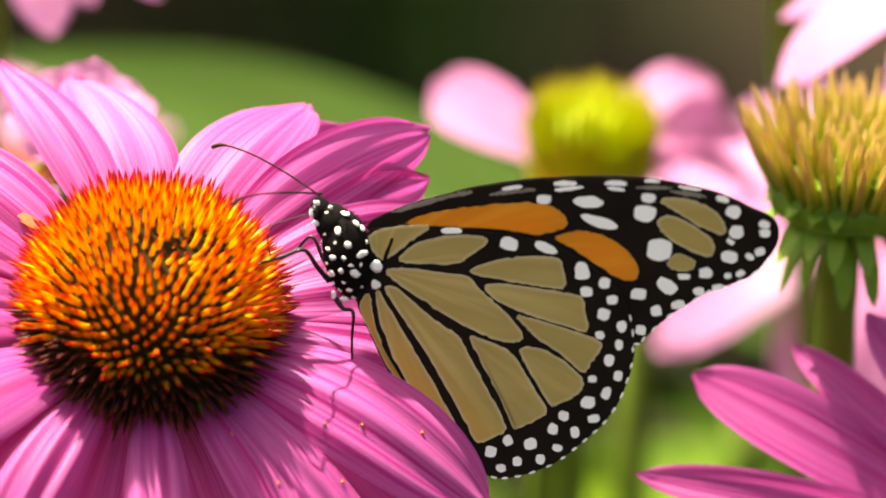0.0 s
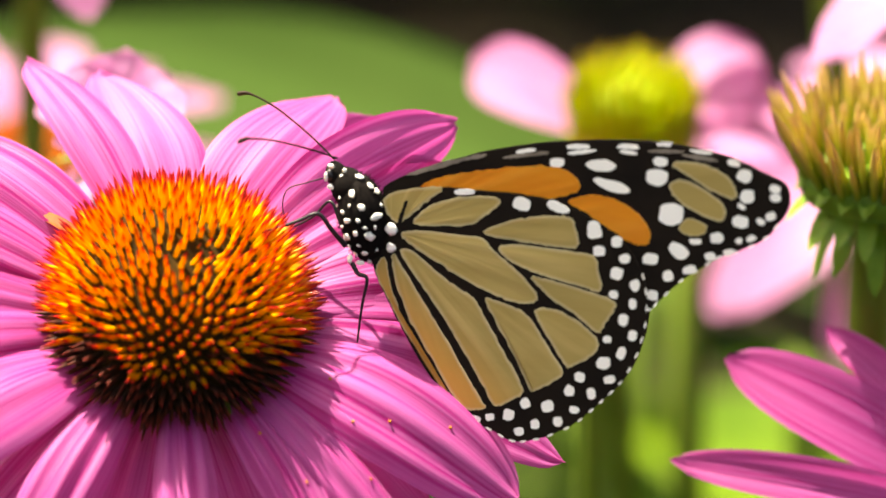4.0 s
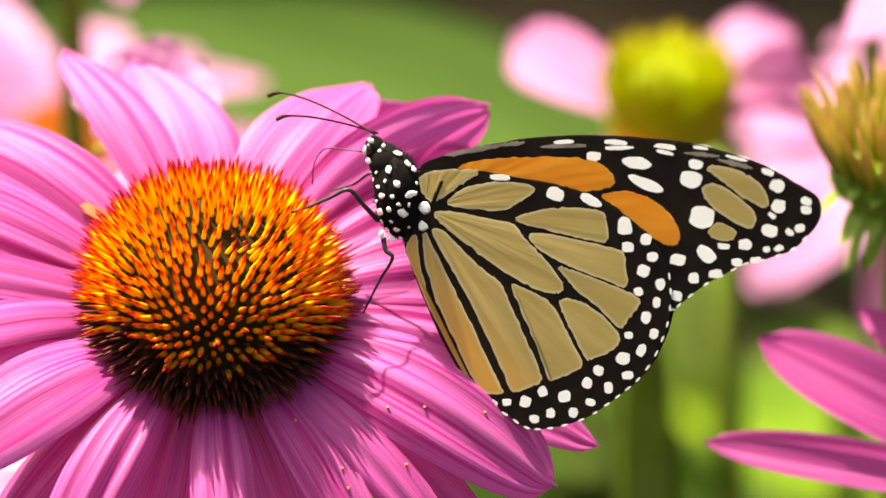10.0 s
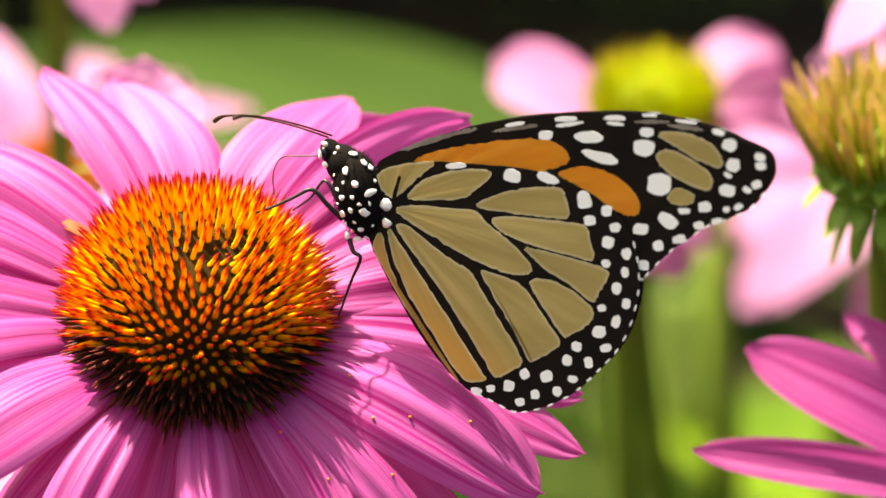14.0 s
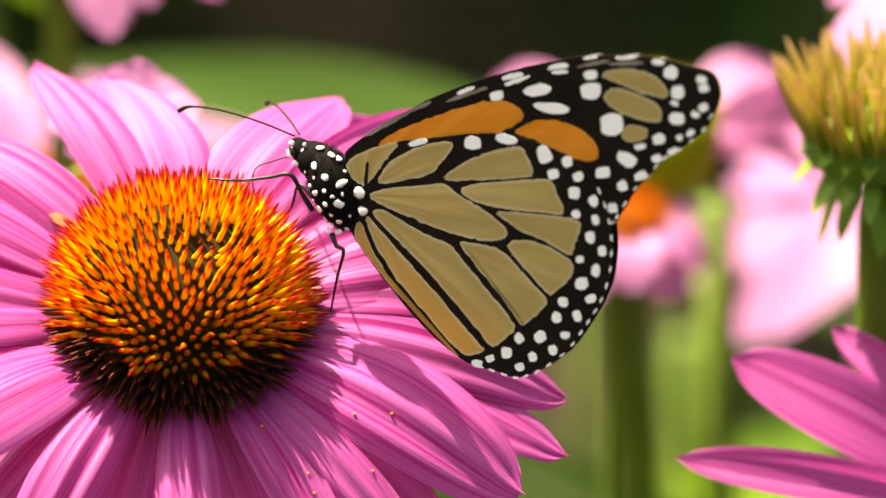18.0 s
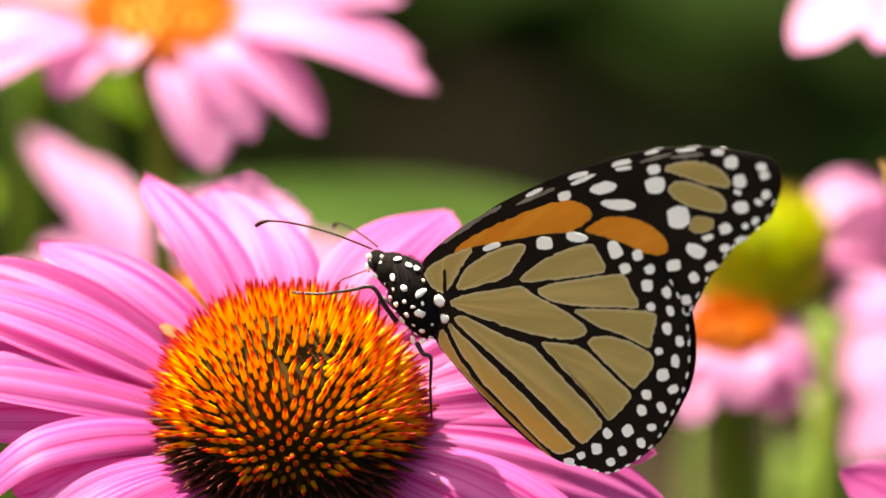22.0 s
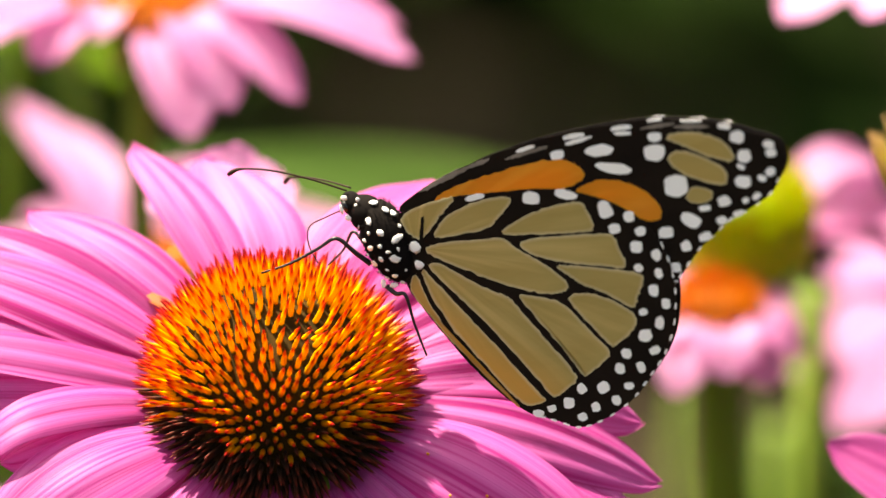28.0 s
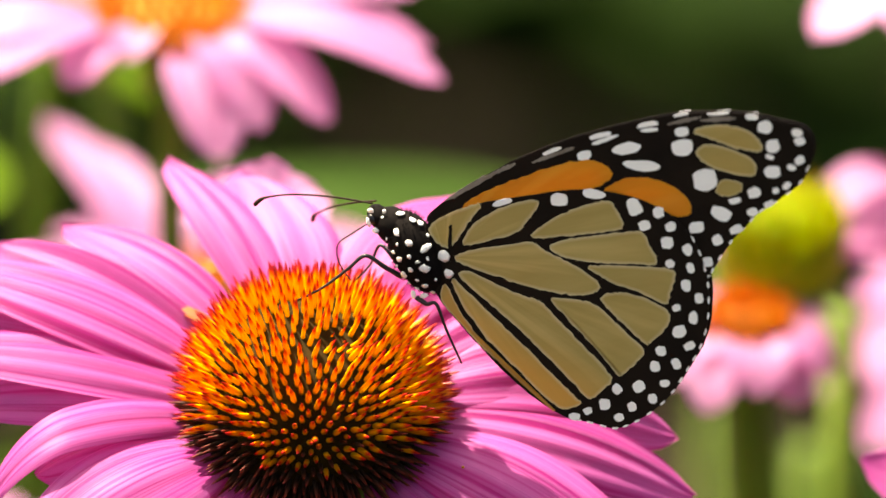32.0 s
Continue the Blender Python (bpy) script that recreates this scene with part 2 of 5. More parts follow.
# Near-black: the shade in the gaps is painted into the heart's colour.
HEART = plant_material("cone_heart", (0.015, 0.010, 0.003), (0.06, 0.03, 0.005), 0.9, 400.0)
matte("cone_heart")
STEM = plant_material("stem_green", (0.10, 0.17, 0.014), (0.20, 0.30, 0.03), 0.5, 120.0, 0.25, (1, 1, 0.2))
BRACT = plant_material("bract_green", (0.11, 0.24, 0.012), (0.28, 0.44, 0.04), 0.5, 150.0, 0.4)
WITHERED = plant_material("withered_brown", (0.16, 0.035, 0.004), (0.48, 0.13, 0.006), 0.7, 300.0, 0.3)
LIME = plant_material("lime_leaf_green", (0.040, 0.095, 0.005), (0.20, 0.31, 0.016), 0.6, 30.0, 0.35)
matte("lime_leaf_green")
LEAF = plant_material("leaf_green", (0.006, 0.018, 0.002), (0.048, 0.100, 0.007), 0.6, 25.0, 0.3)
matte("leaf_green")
LEAF_SOFT = plant_material("blade_green", (0.034, 0.070, 0.012), (0.062, 0.108, 0.021), 0.6, 14.0, 0.25)
matte("blade_green")
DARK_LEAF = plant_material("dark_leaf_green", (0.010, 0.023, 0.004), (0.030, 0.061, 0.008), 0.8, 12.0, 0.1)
matte("dark_leaf_green")
# Soil coloured dark to stand in for the shade over the bed.
SOIL = plant_material("shaded_soil", (0.010, 0.0072, 0.0045), (0.030, 0.0215, 0.0130), 0.95, 7.0)
matte("shaded_soil")
BLACK = scale_material("black_scales", (0.005, 0.0028, 0.0016), (0.013, 0.0075, 0.004), 0.55, 0.0, 0.12)
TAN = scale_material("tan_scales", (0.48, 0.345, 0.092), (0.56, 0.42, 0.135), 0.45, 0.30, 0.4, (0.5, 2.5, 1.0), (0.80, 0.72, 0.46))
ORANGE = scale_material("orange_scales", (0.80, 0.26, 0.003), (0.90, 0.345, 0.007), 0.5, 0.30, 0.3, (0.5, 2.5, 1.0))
GREY = scale_material("grey_scales", (0.16, 0.13, 0.10), (0.30, 0.26, 0.22), 0.5)
WHITE = scale_material("white_scales", (0.95, 0.93, 0.88), (0.97, 0.96, 0.93), 0.6, 0.04)
CHITIN, _n, _l, _b = shader("black_chitin", 0.36, 0.35)
_b.inputs["Base Color"].default_value = (0.010, 0.009, 0.012, 1)
FUZZ = scale_material("black_fuzz", (0.003, 0.0025, 0.0025), (0.013, 0.010, 0.009), 0.85, 0.0, 0.06)
FEELER = scale_material("dark_brown_feeler", (0.010, 0.005, 0.003), (0.03, 0.014, 0.008), 0.6, 0.0, 0.15)


# ---------------------------------------------------------------- building tools
def finish(name, bm, material, parent=None, label="", smooth=True):
    me = bpy.data.meshes.new(name)
    bm.to_mesh(me)
    bm.free()
    me.materials.append(material)
    if smooth:
        me.shade_smooth()
    ob = new(name, me)
    ob.parent = parent
    return tagged(ob, label)


def part(name, bm, material, parent, label="", smooth=True):
    return finish(name, bm, material, parent, label, smooth)


def empty(name, m):
    ob = new(name)
    ob.matrix_world = m
    ob.empty_display_size = 0.005
    return ob


def tube(points, radii, sides=8, caps=True):
    """A round rod through the points."""
    bm = bmesh.new()
    uv = bm.loops.layers.uv.new("UVMap")
    pts = [Vector(p) for p in points]
    rings, side = [], None
    for i, p in enumerate(pts):
        d = (pts[min(i + 1, len(pts) - 1)] - pts[max(i - 1, 0)]).normalized()
        if side is None:
            side = d.orthogonal().normalized()
        side = (side - d * side.dot(d)).normalized()
        other = d.cross(side)
        r = radii[i] if isinstance(radii, (list, tuple)) else radii
        rings.append([bm.verts.new(p + r * (math.cos(a) * side + math.sin(a) * other)) for a in (2 * math.pi * k / sides for k in range(sides))])
    for i in range(len(rings) - 1):
        for k in range(sides):
            f = bm.faces.new((rings[i][k], rings[i][(k + 1) % sides], rings[i + 1][(k + 1) % sides], rings[i + 1][k]))
            for lo, v in zip(f.loops, (i, i, i + 1, i + 1)):
                lo[uv].uv = (k / sides, v / (len(rings) - 1))
    if caps:
        bm.faces.new(list(reversed(rings[0])))
        bm.faces.new(rings[-1])
    return bm


def smooth_line(points, steps=6, closed=False):
    """A Catmull-Rom line through the points."""
    n, out = len(points), []
    for i in range(n if closed else n - 1):
        q = [Vector(points[(i + k) % n] if closed else points[min(max(i + k, 0), n - 1)]) for k in (-1, 0, 1, 2)]
        for s in range(steps):
            t = s / steps
            out.append(0.5 * (2 * q[1] + (q[2] - q[0]) * t + (2 * q[0] - 5 * q[1] + 4 * q[2] - q[3]) * t * t + (3 * q[1] - q[0] - 3 * q[2] + q[3]) * t ** 3))
    if not closed:
        out.append(Vector(points[-1]))
    return out


def petal_mesh(reach, tip, width, base=11.5, arch=3.0, cup=1.0, ridges=4, notch=1.6, twist=0.0, sweep=0.0, curl=0.0, seed=0, nu=14, nv=22, deep=0.22, point=2.4):
    """A ray petal along +x, in mm: from the disc's edge out to reach, where it stands tip above the disc."""
    rnd = random.Random(seed)
    bm = bmesh.new()
    uv = bm.loops.layers.uv.new("UVMap")
    phase, wave = rnd.uniform(0, 6.28), rnd.uniform(0.5, 1.0)
    teeth = [rnd.uniform(0.2, 1.0) * notch for _ in range(3)]
    grid = []
    for j in range(nv + 1):
        row = []
        for i in range(nu + 1):
            s, q = j / nv, 2 * i / nu - 1
            full = (0.36 + 0.64 * math.sin(min(s / 0.5, 1) * math.pi / 2)) * (1 if s < 0.5 else max(0.0, 1 - ((s - 0.5) / 0.505) ** point) ** 0.62)
            half = width / 2 * full
            tooth = teeth[min(2, int((q + 1) * 1.5))] * abs(math.sin((q + 1) * 1.5 * math.pi)) if s > 0.8 else 0
            along = base + (reach - base) * s - (notch - tooth) * max(0, (s - 0.8) / 0.2) ** 2 * 0.8
            z = tip * s + arch * math.sin(math.pi * min(1, s * 1.05)) - curl * max(0, s - 0.6) ** 2 * 12
            across = q * half
            lift = cup * (q * q - 0.4) * full * (1 - 0.5 * s) + deep * math.cos(q * ridges * math.pi + phase * 0.2) * (0.4 + 0.6 * math.sin(math.pi * s)) + 0.35 * wave * math.sin(5 * s + phase) * q
            a = radians(twist) * s
            y, zz = across * math.cos(a) - lift * math.sin(a), across * math.sin(a) + lift * math.cos(a)
            row.append(bm.verts.new(Vector((along, y + sweep * s * s, z + zz)) * MM))
        grid.append(row)
    for j in range(nv):
        for i in range(nu):
            f = bm.faces.new((grid[j][i], grid[j + 1][i], grid[j + 1][i + 1], grid[j][i + 1]))
            for lo, (a, b) in zip(f.loops, ((i, j), (i, j + 1), (i + 1, j + 1), (i + 1, j))):
                lo[uv].uv = (a / nu + seed * 0.37, b / nv + seed * 0.11)
    bmesh.ops.remove_doubles(bm, verts=bm.verts, dist=1e-6)
    return bm


def spine_rows(length, thick):
    return ((0.0, 0.85), (0.40, 1.0), (0.64, 0.88), (0.82, 0.56), (0.93, 0.28), (1.0, 0.03))


def add_spine(bm, uv, m, length, thick, sides=6):
    rings = []
    for s, r in spine_rows(length, thick):
        rings.append([bm.verts.new(m @ Vector((r * thick * math.cos(a), r * thick * math.sin(a), s * length))) for a in (2 * math.pi * k / sides for k in range(sides))])
    for i in range(len(rings) - 1):
        for k in range(sides):
            f = bm.faces.new((rings[i][k], rings[i][(k + 1) % sides], rings[i + 1][(k + 1) % sides], rings[i + 1][k]))
            for lo, v in zip(f.loops, (i, i, i + 1, i + 1)):
                lo[uv].uv = (0.5, spine_rows(1, 1)[v][0])


def dome_point(k, count, radius, height, lowest):
    """The k-th place on a dome, in the order of the seeds in a flower head, and the way that its spine points."""
    share = (k + 0.5) / count
    phi = lowest * math.pow(share, 0.5)
    a = k * 2.39996323
    p = Vector((radius * math.sin(phi) * math.cos(a), radius * math.sin(phi) * math.sin(a), height * math.cos(phi)))
    d = Vector((p.x / radius ** 2, p.y / radius ** 2, p.z / height ** 2)).normalized()
    return p, d, phi


def dome(radius, height, lowest, rings=10, sides=28):
    bm = bmesh.new()
    rows = []
    for i in range(1, rings + 1):
        phi = lowest * i / rings
        rows.append([bm.verts.new((radius * math.sin(phi) * math.cos(a), radius * math.sin(phi) * math.sin(a), height * math.cos(phi))) for a in (2 * math.pi * k / sides for k in range(sides))])
    top = bm.verts.new((0, 0, height))
    for k in range(sides):
        bm.faces.new((top, rows[0][k], rows[0][(k + 1) % sides]))
    for i in range(rings - 1):
        for k in range(sides):
            bm.faces.new((rows[i][k], rows[i + 1][k], rows[i + 1][(k + 1) % sides], rows[i][(k + 1) % sides]))
    bm.faces.new(rows[-1])
    return bm


def stem_part(thing, foot, thick=2.4, start=-2.0):
    """A stem from under the flower head to the ground; foot in the thing's own space."""
    a, c = Vector((0, 0, start * MM)), Vector(foot)
    line = smooth_line([a, a + Vector((0, 0, -0.05)), a.lerp(c, 0.45) + Vector((0.004, 0.0, -0.02)), c], 6)
    return part("stem", tube(line, [thick * MM * (0.85 + 0.3 * i / len(line)) for i in range(len(line))], 10), STEM, thing)


def ground_foot(ob, lean=(0.0, 0.0)):
    w = ob.matrix_world
    return w.inverted() @ Vector((w.translation.x + lean[0], w.translation.y + lean[1], 0.0))


def bracts(thing, count, size, z, material, seed):
    rnd = random.Random(seed)
    for i in range(count):
        bm = petal_mesh(6 + size, -size * rnd.uniform(0.35, 0.9), size * 0.42, 3.0, 1.0, 0.4, 1, 0.3, seed=i, nu=4, nv=6, deep=0.0)
        ob = part("bract", bm, material, thing)
        ob.matrix_basis = pose(0, 0, z * MM, 0, 0, i * 360 / count + rnd.uniform(-9, 9))


# ---------------------------------------------------------------- the flower that the butterfly visits
# heading, reach, height of the tip, width, arch, sweep, curl, twist, cup, point, how far below the rest
MAIN_PETALS = (
    (67, 38.8, -0.5, 13, 2.5, -5.5, 0, -6, -0.9, 2.2, 0.0), (55.5, 42.0, -2.6, 10.0, 2.5, -3.0, 0, 50, 0.6, 2.4, 2.2),
    (41, 45.2, 1.5, 11, 3, -2.0, 0.1, 60, -0.6, 2.4, 0.0), (35, 42.5, -1.5, 9.5, 3, -1.0, 0.1, 60, 0.5, 2.3, 0.6),
    (22, 43, -1.5, 10, 3, 0, 0.1, 58, -0.8, 2.2, 0.3), (11, 46, -4, 9.5, 3.5, 0, 0.1, 48, -1.0, 2.0, 0.0),
    (1, 46, -6, 9, 3.5, 0, 0.1, 34, -1.0, 2.0, 0.8), (-8, 48.5, -9, 10, 3.5, 0, 0.1, 24, -1.2, 1.8, 0.2),
    (-16, 50, -9.5, 10, 3.5, 0, 0.1, 0, -1.0, 2.0, 1.8), (-28, 48, -7.2, 14.5, 4.6, 0, 0.1, 6, -2.2, 2.4, -0.5),
    (-40, 47, -10.5, 9.5, 3.0, 0, 0.1, 10, -0.8, 2.2, 3.6), (-48, 46, -6.4, 7.4, 3.8, 0, 0.1, -8, -1.9, 2.2, 0.0),
    (-61, 46, -5.8, 7.2, 4.0, 0, 0.1, 12, -2.0, 2.2, 0.0), (-72, 44, -11, 9.0, 2.6, 0, 0.1, -6, -0.6, 2.2, 4.2),
    (-87, 46, -5.4, 8.0, 4.0, 0, 0.1, -14, -2.2, 2.2, 0.0), (-103, 45, -11, 9.0, 2.6, 0, 0.1, 6, -0.6, 2.2, 4.4),
    (-118, 46, -4.6, 9, 4.2, 0, 0.1, -10, -2.2, 2.2, 0.0), (-132, 45, -8.5, 10, 2.6, 0, 0.1, 8, -0.6, 2.2, 4.0),
    (-145, 43.5, 1.6, 13.5, 4, 0, 0.2, -10, -1.6, 2.2, 0.0), (-160, 36, 4.0, 9.5, 2, 0, 0.3, -16, -1.0, 2.2, 0.5),
    (-171, 42.5, 9.0, 7.5, 2, 8.5, 5.0, 10, -1.2, 2.2, 0.2), (-178, 45, 5.0, 7.5, 2, 0, 0.1, -14, -0.9, 2.2, 0.9),
    (174, 47, 6.5, 9.5, 2.5, 0, 0.2, 10, -1.2, 2.2, 0.0), (166, 45, 5.5, 8, 2.5, 0, 0.1, -12, 0.6, 2.2, 0.8),
    (159, 48, 6.5, 10.5, 3, 0, 0.1, 4, -1.2, 2.2, 0.0), (151, 46, 4.0, 8.0, 3, -1, 0.1, -10, 0.6, 2.2, 0.7),
    (131, 42.5, -0.5, 8.0, 3, 4.5, 0.1, 6, -0.9, 2.2, 0.0),
    (108.5, 42, 0.6, 8.4, 2.5, 5.0, 0, 6, -0.6, 2.2, 0.0), (92, 38, -0.5, 13.0, 2.5, 8.0, 0, -6, -0.6, 1.5, 0.4),
)


def main_flower():
    ob = empty("coneflower", pose(0.0, 0.00828, 0.73970, 35, 0, 0))
    tagged(ob, "pink coneflower with a spiny orange cone in full sun", "flower", "coneflowers in the bed")
    for i, (turn, reach, tip, width, arch, sweep, curl, twist, cup, point, below) in enumerate(MAIN_PETALS):
        front = -140 < turn < -20
        bm = petal_mesh(reach, tip, width, 10.5, arch, cup, 2.2 + (i * 7 % 5) * 0.3, 1.5, twist, sweep, curl, i, 28, 30, 0.36 if front else 0.16, point)
        p = part("petal", bm, PINK, ob)
        p.matrix_basis = pose(0, 0, (-4.0 - below) * MM, 0, 0, turn)
        if turn in (-28, -48, -61):
            rnd = random.Random(i)
            for v in rnd.sample([v.co.copy() for v in p.data.vertices], 5):
                part("pollen_grain", bead(tuple(v / MM + Vector((0, 0, 0.15))), (0.22, 0.2, 0.18), 0, 5, 7), ORANGE_HEART, p)
    for turn, reach, tip, width, mat, text in ((140, 23.0, 0.8, 1.9, WITHERED, "dried orange-brown stub of a petal"), (-58, 18, 1.0, 1.0, STEM, "green pointed bract"), (-66, 17, 0.3, 0.9, STEM, "green pointed bract")):
        q = part("bract", petal_mesh(reach, tip, width, 10.0, 2.0, 0.5, 1, 0.2, seed=abs(turn), nu=6, nv=10, deep=0.05), mat, ob, text)
        q.matrix_basis = pose(0, 0, -3.0 * MM, 0, 0, turn)
    cone = part("cone", dome(13.0 * MM, 10.2 * MM, radians(125)), HEART, ob, "heart of the cone, coloured dark for the shade between bristles")
    cone.matrix_basis = pose(0.0005, -0.0008, -0.0003, 0, 4, 0) @ Matrix.Scale(1.07, 4)
    rnd = random.Random(5)
    shapes = []
    for k in range(6):
        bm = bmesh.new()
        uv = bm.loops.layers.uv.new("UVMap")
        add_spine(bm, uv, Matrix.Identity(4), (5.1 + 0.16 * k) * MM, 0.34 * MM)
        me = bpy.data.meshes.new("spine")
        bm.to_mesh(me)
        bm.free()
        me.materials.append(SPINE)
        me.shade_smooth()
        shapes.append(me)
    rest, shade_bm = bmesh.new(), bmesh.new()
    uv, shade_uv = rest.loops.layers.uv.new("UVMap"), shade_bm.loops.layers.uv.new("UVMap")
    made, count = 0, 1250
    for k in range(count):
        p, d, phi = dome_point(k, count, 11.4, 8.5, radians(118))
        lean = 0.36 if p.y < 2 else 0.26
        d = (d + Vector((rnd.gauss(0, 0.06), rnd.gauss(0, 0.06), lean + rnd.gauss(0, 0.07)))).normalized()
        gap = math.hypot((p.x - 1.3) / 1.5, p.y - 0.3)
        if gap < 2.4:
            d = (d + Vector((0.8 - 0.25 * p.y, 0.3 - 0.2 * p.x, 0)) * (1 - gap / 2.6)).normalized()
        m = Matrix.Translation(p * MM) @ d.to_track_quat("Z", "Y").to_matrix().to_4x4()
        size = (0.52 if gap < 0.9 else 0.76 if gap < 1.6 else 0.92 if gap < 3.0 else 1.0) * rnd.uniform(0.86, 1.12)
        if p.y < 4 and radians(14) < phi < radians(58) and made < 300:
            s = new("spine", shapes[k % 6])
            s.parent = cone
            s.matrix_basis = m @ Matrix.Scale(size, 4)
            made += 1
        # Front bristles turn dark higher up: the cone's own shade, put into colour.
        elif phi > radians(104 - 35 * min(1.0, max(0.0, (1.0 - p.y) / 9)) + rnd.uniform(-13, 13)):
            add_spine(shade_bm, shade_uv, m, 5.1 * size * MM, 0.28 * size * MM)
        else:
            add_spine(rest, uv, m, 5.4 * size * MM, 0.34 * size * MM)
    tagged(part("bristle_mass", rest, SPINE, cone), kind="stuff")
    tagged(part("bristle_mass", shade_bm, OLD_SHADE_SPINE, cone, "withered dark red outer bristles, darkened further by painted shade"), kind="stuff")
    stem_part(ob, ground_foot(ob, (0.02, 0.05)), 2.6, -5.0)
    bracts(ob, 14, 9.0, -5.5, STEM, 3)
    return ob


# ---------------------------------------------------------------- the monarch-patterned butterfly
# Outlines in mm: x towards the wing tip, y up, the origin at the wings' root.
HIND_EDGE = [(-1.5, 3.9), (1.0, 4.9), (4.6, 5.5), (8.1, 5.6), (12.4, 5.4), (16.0, 5.3), (19.5, 4.8), (23.1, 3.7), (26.6, 1.9), (29.1, -0.2), (30.9, -3.0), (31.6, -5.7), (31.7, -8.8), (31.2, -11.6), (30.2, -14.5), (28.7, -17.0), (27.0, -18.8), (25.2, -20.6), (23.1, -22.4), (20.2, -23.9), (17.7, -24.7), (15.6, -24.8), (13.4, -23.8), (11.3, -22.9), (9.5, -22.0), (6.6, -19.2), (3.8, -15.5), (1.3, -11.4), (-0.8, -7.6), (-2.1, -4.8), (-1.9, -2.7), (-1.3, -0.6)]
FORE_EDGE = [(-1.4, 4.7), (2.4, 7.1), (6.7, 8.7), (12.4, 10.5), (19.5, 11.8), (26.6, 12.5), (32.3, 12.6), (37.3, 12.0), (41.5, 11.1), (45.0, 9.7), (47.5, 8.7), (48.4, 7.4), (48.4, 5.6), (47.5, 3.9), (45.7, 1.7), (42.9, 0.2), (40.1, -0.9), (38.0, -2.4), (35.5, -4.2), (33.0, -6.7), (31.7, -7.8), (28.0, -7.2), (19.5, -4.1), (9.6, 0.5), (2.4, 2.3)]
HIND_CELLS = (
    [(-1.0, 3.7), (1.0, 4.8), (5.3, 5.5), (5.9, 5.2), (4.2, 3.8), (2.8, 2.5), (1.8, 1.6), (0.6, 1.1), (-0.5, 1.9)],
    [(2.8, 1.3), (4.2, 2.9), (6.7, 4.0), (10.3, 4.7), (13.0, 4.6), (12.8, 3.7), (11.3, 2.5), (9.6, 1.3), (5.3, 0.9), (3.1, 0.9)],
    [(11.5, 0.5), (13.5, 1.6), (16.0, 2.4), (19.5, 2.9), (22.0, 2.8), (22.7, 1.3), (22.9, -0.5), (20.2, -0.7), (16.0, -0.3), (12.8, 0.0)],
    [(1.3, -0.4), (3.5, 0.0), (7.4, -0.1), (11.0, -0.3), (12.4, -1.5), (14.9, -3.5), (17.0, -5.4), (18.2, -6.9), (17.7, -7.7), (15.6, -7.8), (12.4, -6.8), (8.8, -5.2), (5.3, -3.3), (2.5, -1.6)],
    [(13.4, -1.2), (16.7, -0.9), (20.9, -1.2), (24.9, -1.6), (25.6, -3.5), (25.9, -5.7), (23.1, -5.2), (19.5, -4.4), (16.7, -3.6), (14.5, -2.6)],
    [(17.5, -4.6), (19.5, -4.9), (23.8, -5.8), (27.5, -6.9), (27.7, -7.8), (26.6, -9.7), (25.8, -10.8), (23.1, -8.8), (20.2, -7.2), (18.8, -6.0)],
    [(18.1, -8.7), (19.9, -8.4), (22.4, -9.2), (24.8, -10.8), (25.9, -12.2), (25.2, -13.6), (22.7, -15.2), (22.0, -15.0), (20.2, -12.4), (18.9, -10.5)],
    [(11.9, -7.8), (13.8, -8.1), (16.3, -8.9), (17.7, -10.1), (19.5, -12.8), (21.6, -15.8), (20.9, -16.9), (18.4, -18.4), (17.7, -18.1), (15.9, -14.7), (13.8, -11.2)],
    [(1.3, -2.7), (2.8, -2.6), (5.3, -4.6), (8.8, -6.9), (10.5, -7.9), (12.0, -10.4), (14.2, -13.9), (16.3, -17.4), (16.8, -18.8), (15.2, -19.9), (13.4, -20.5), (11.6, -17.6), (8.8, -13.2), (6.0, -9.1), (3.2, -5.5)],
    [(0.2, -3.1), (1.2, -4.2), (3.7, -7.9), (6.5, -12.0), (9.3, -16.4), (11.5, -19.9), (12.2, -21.0), (10.2, -21.3), (8.4, -19.8), (5.4, -15.2), (2.5, -10.4), (0.7, -6.1)],
    [(-1.5, -4.2), (-0.8, -3.5), (-0.4, -5.1), (0.4, -7.9), (1.8, -11.1), (4.5, -15.6), (8.5, -21.0), (8.2, -20.4), (5.4, -16.7), (2.1, -12.1), (-0.3, -8.1), (-1.6, -5.5)],
)
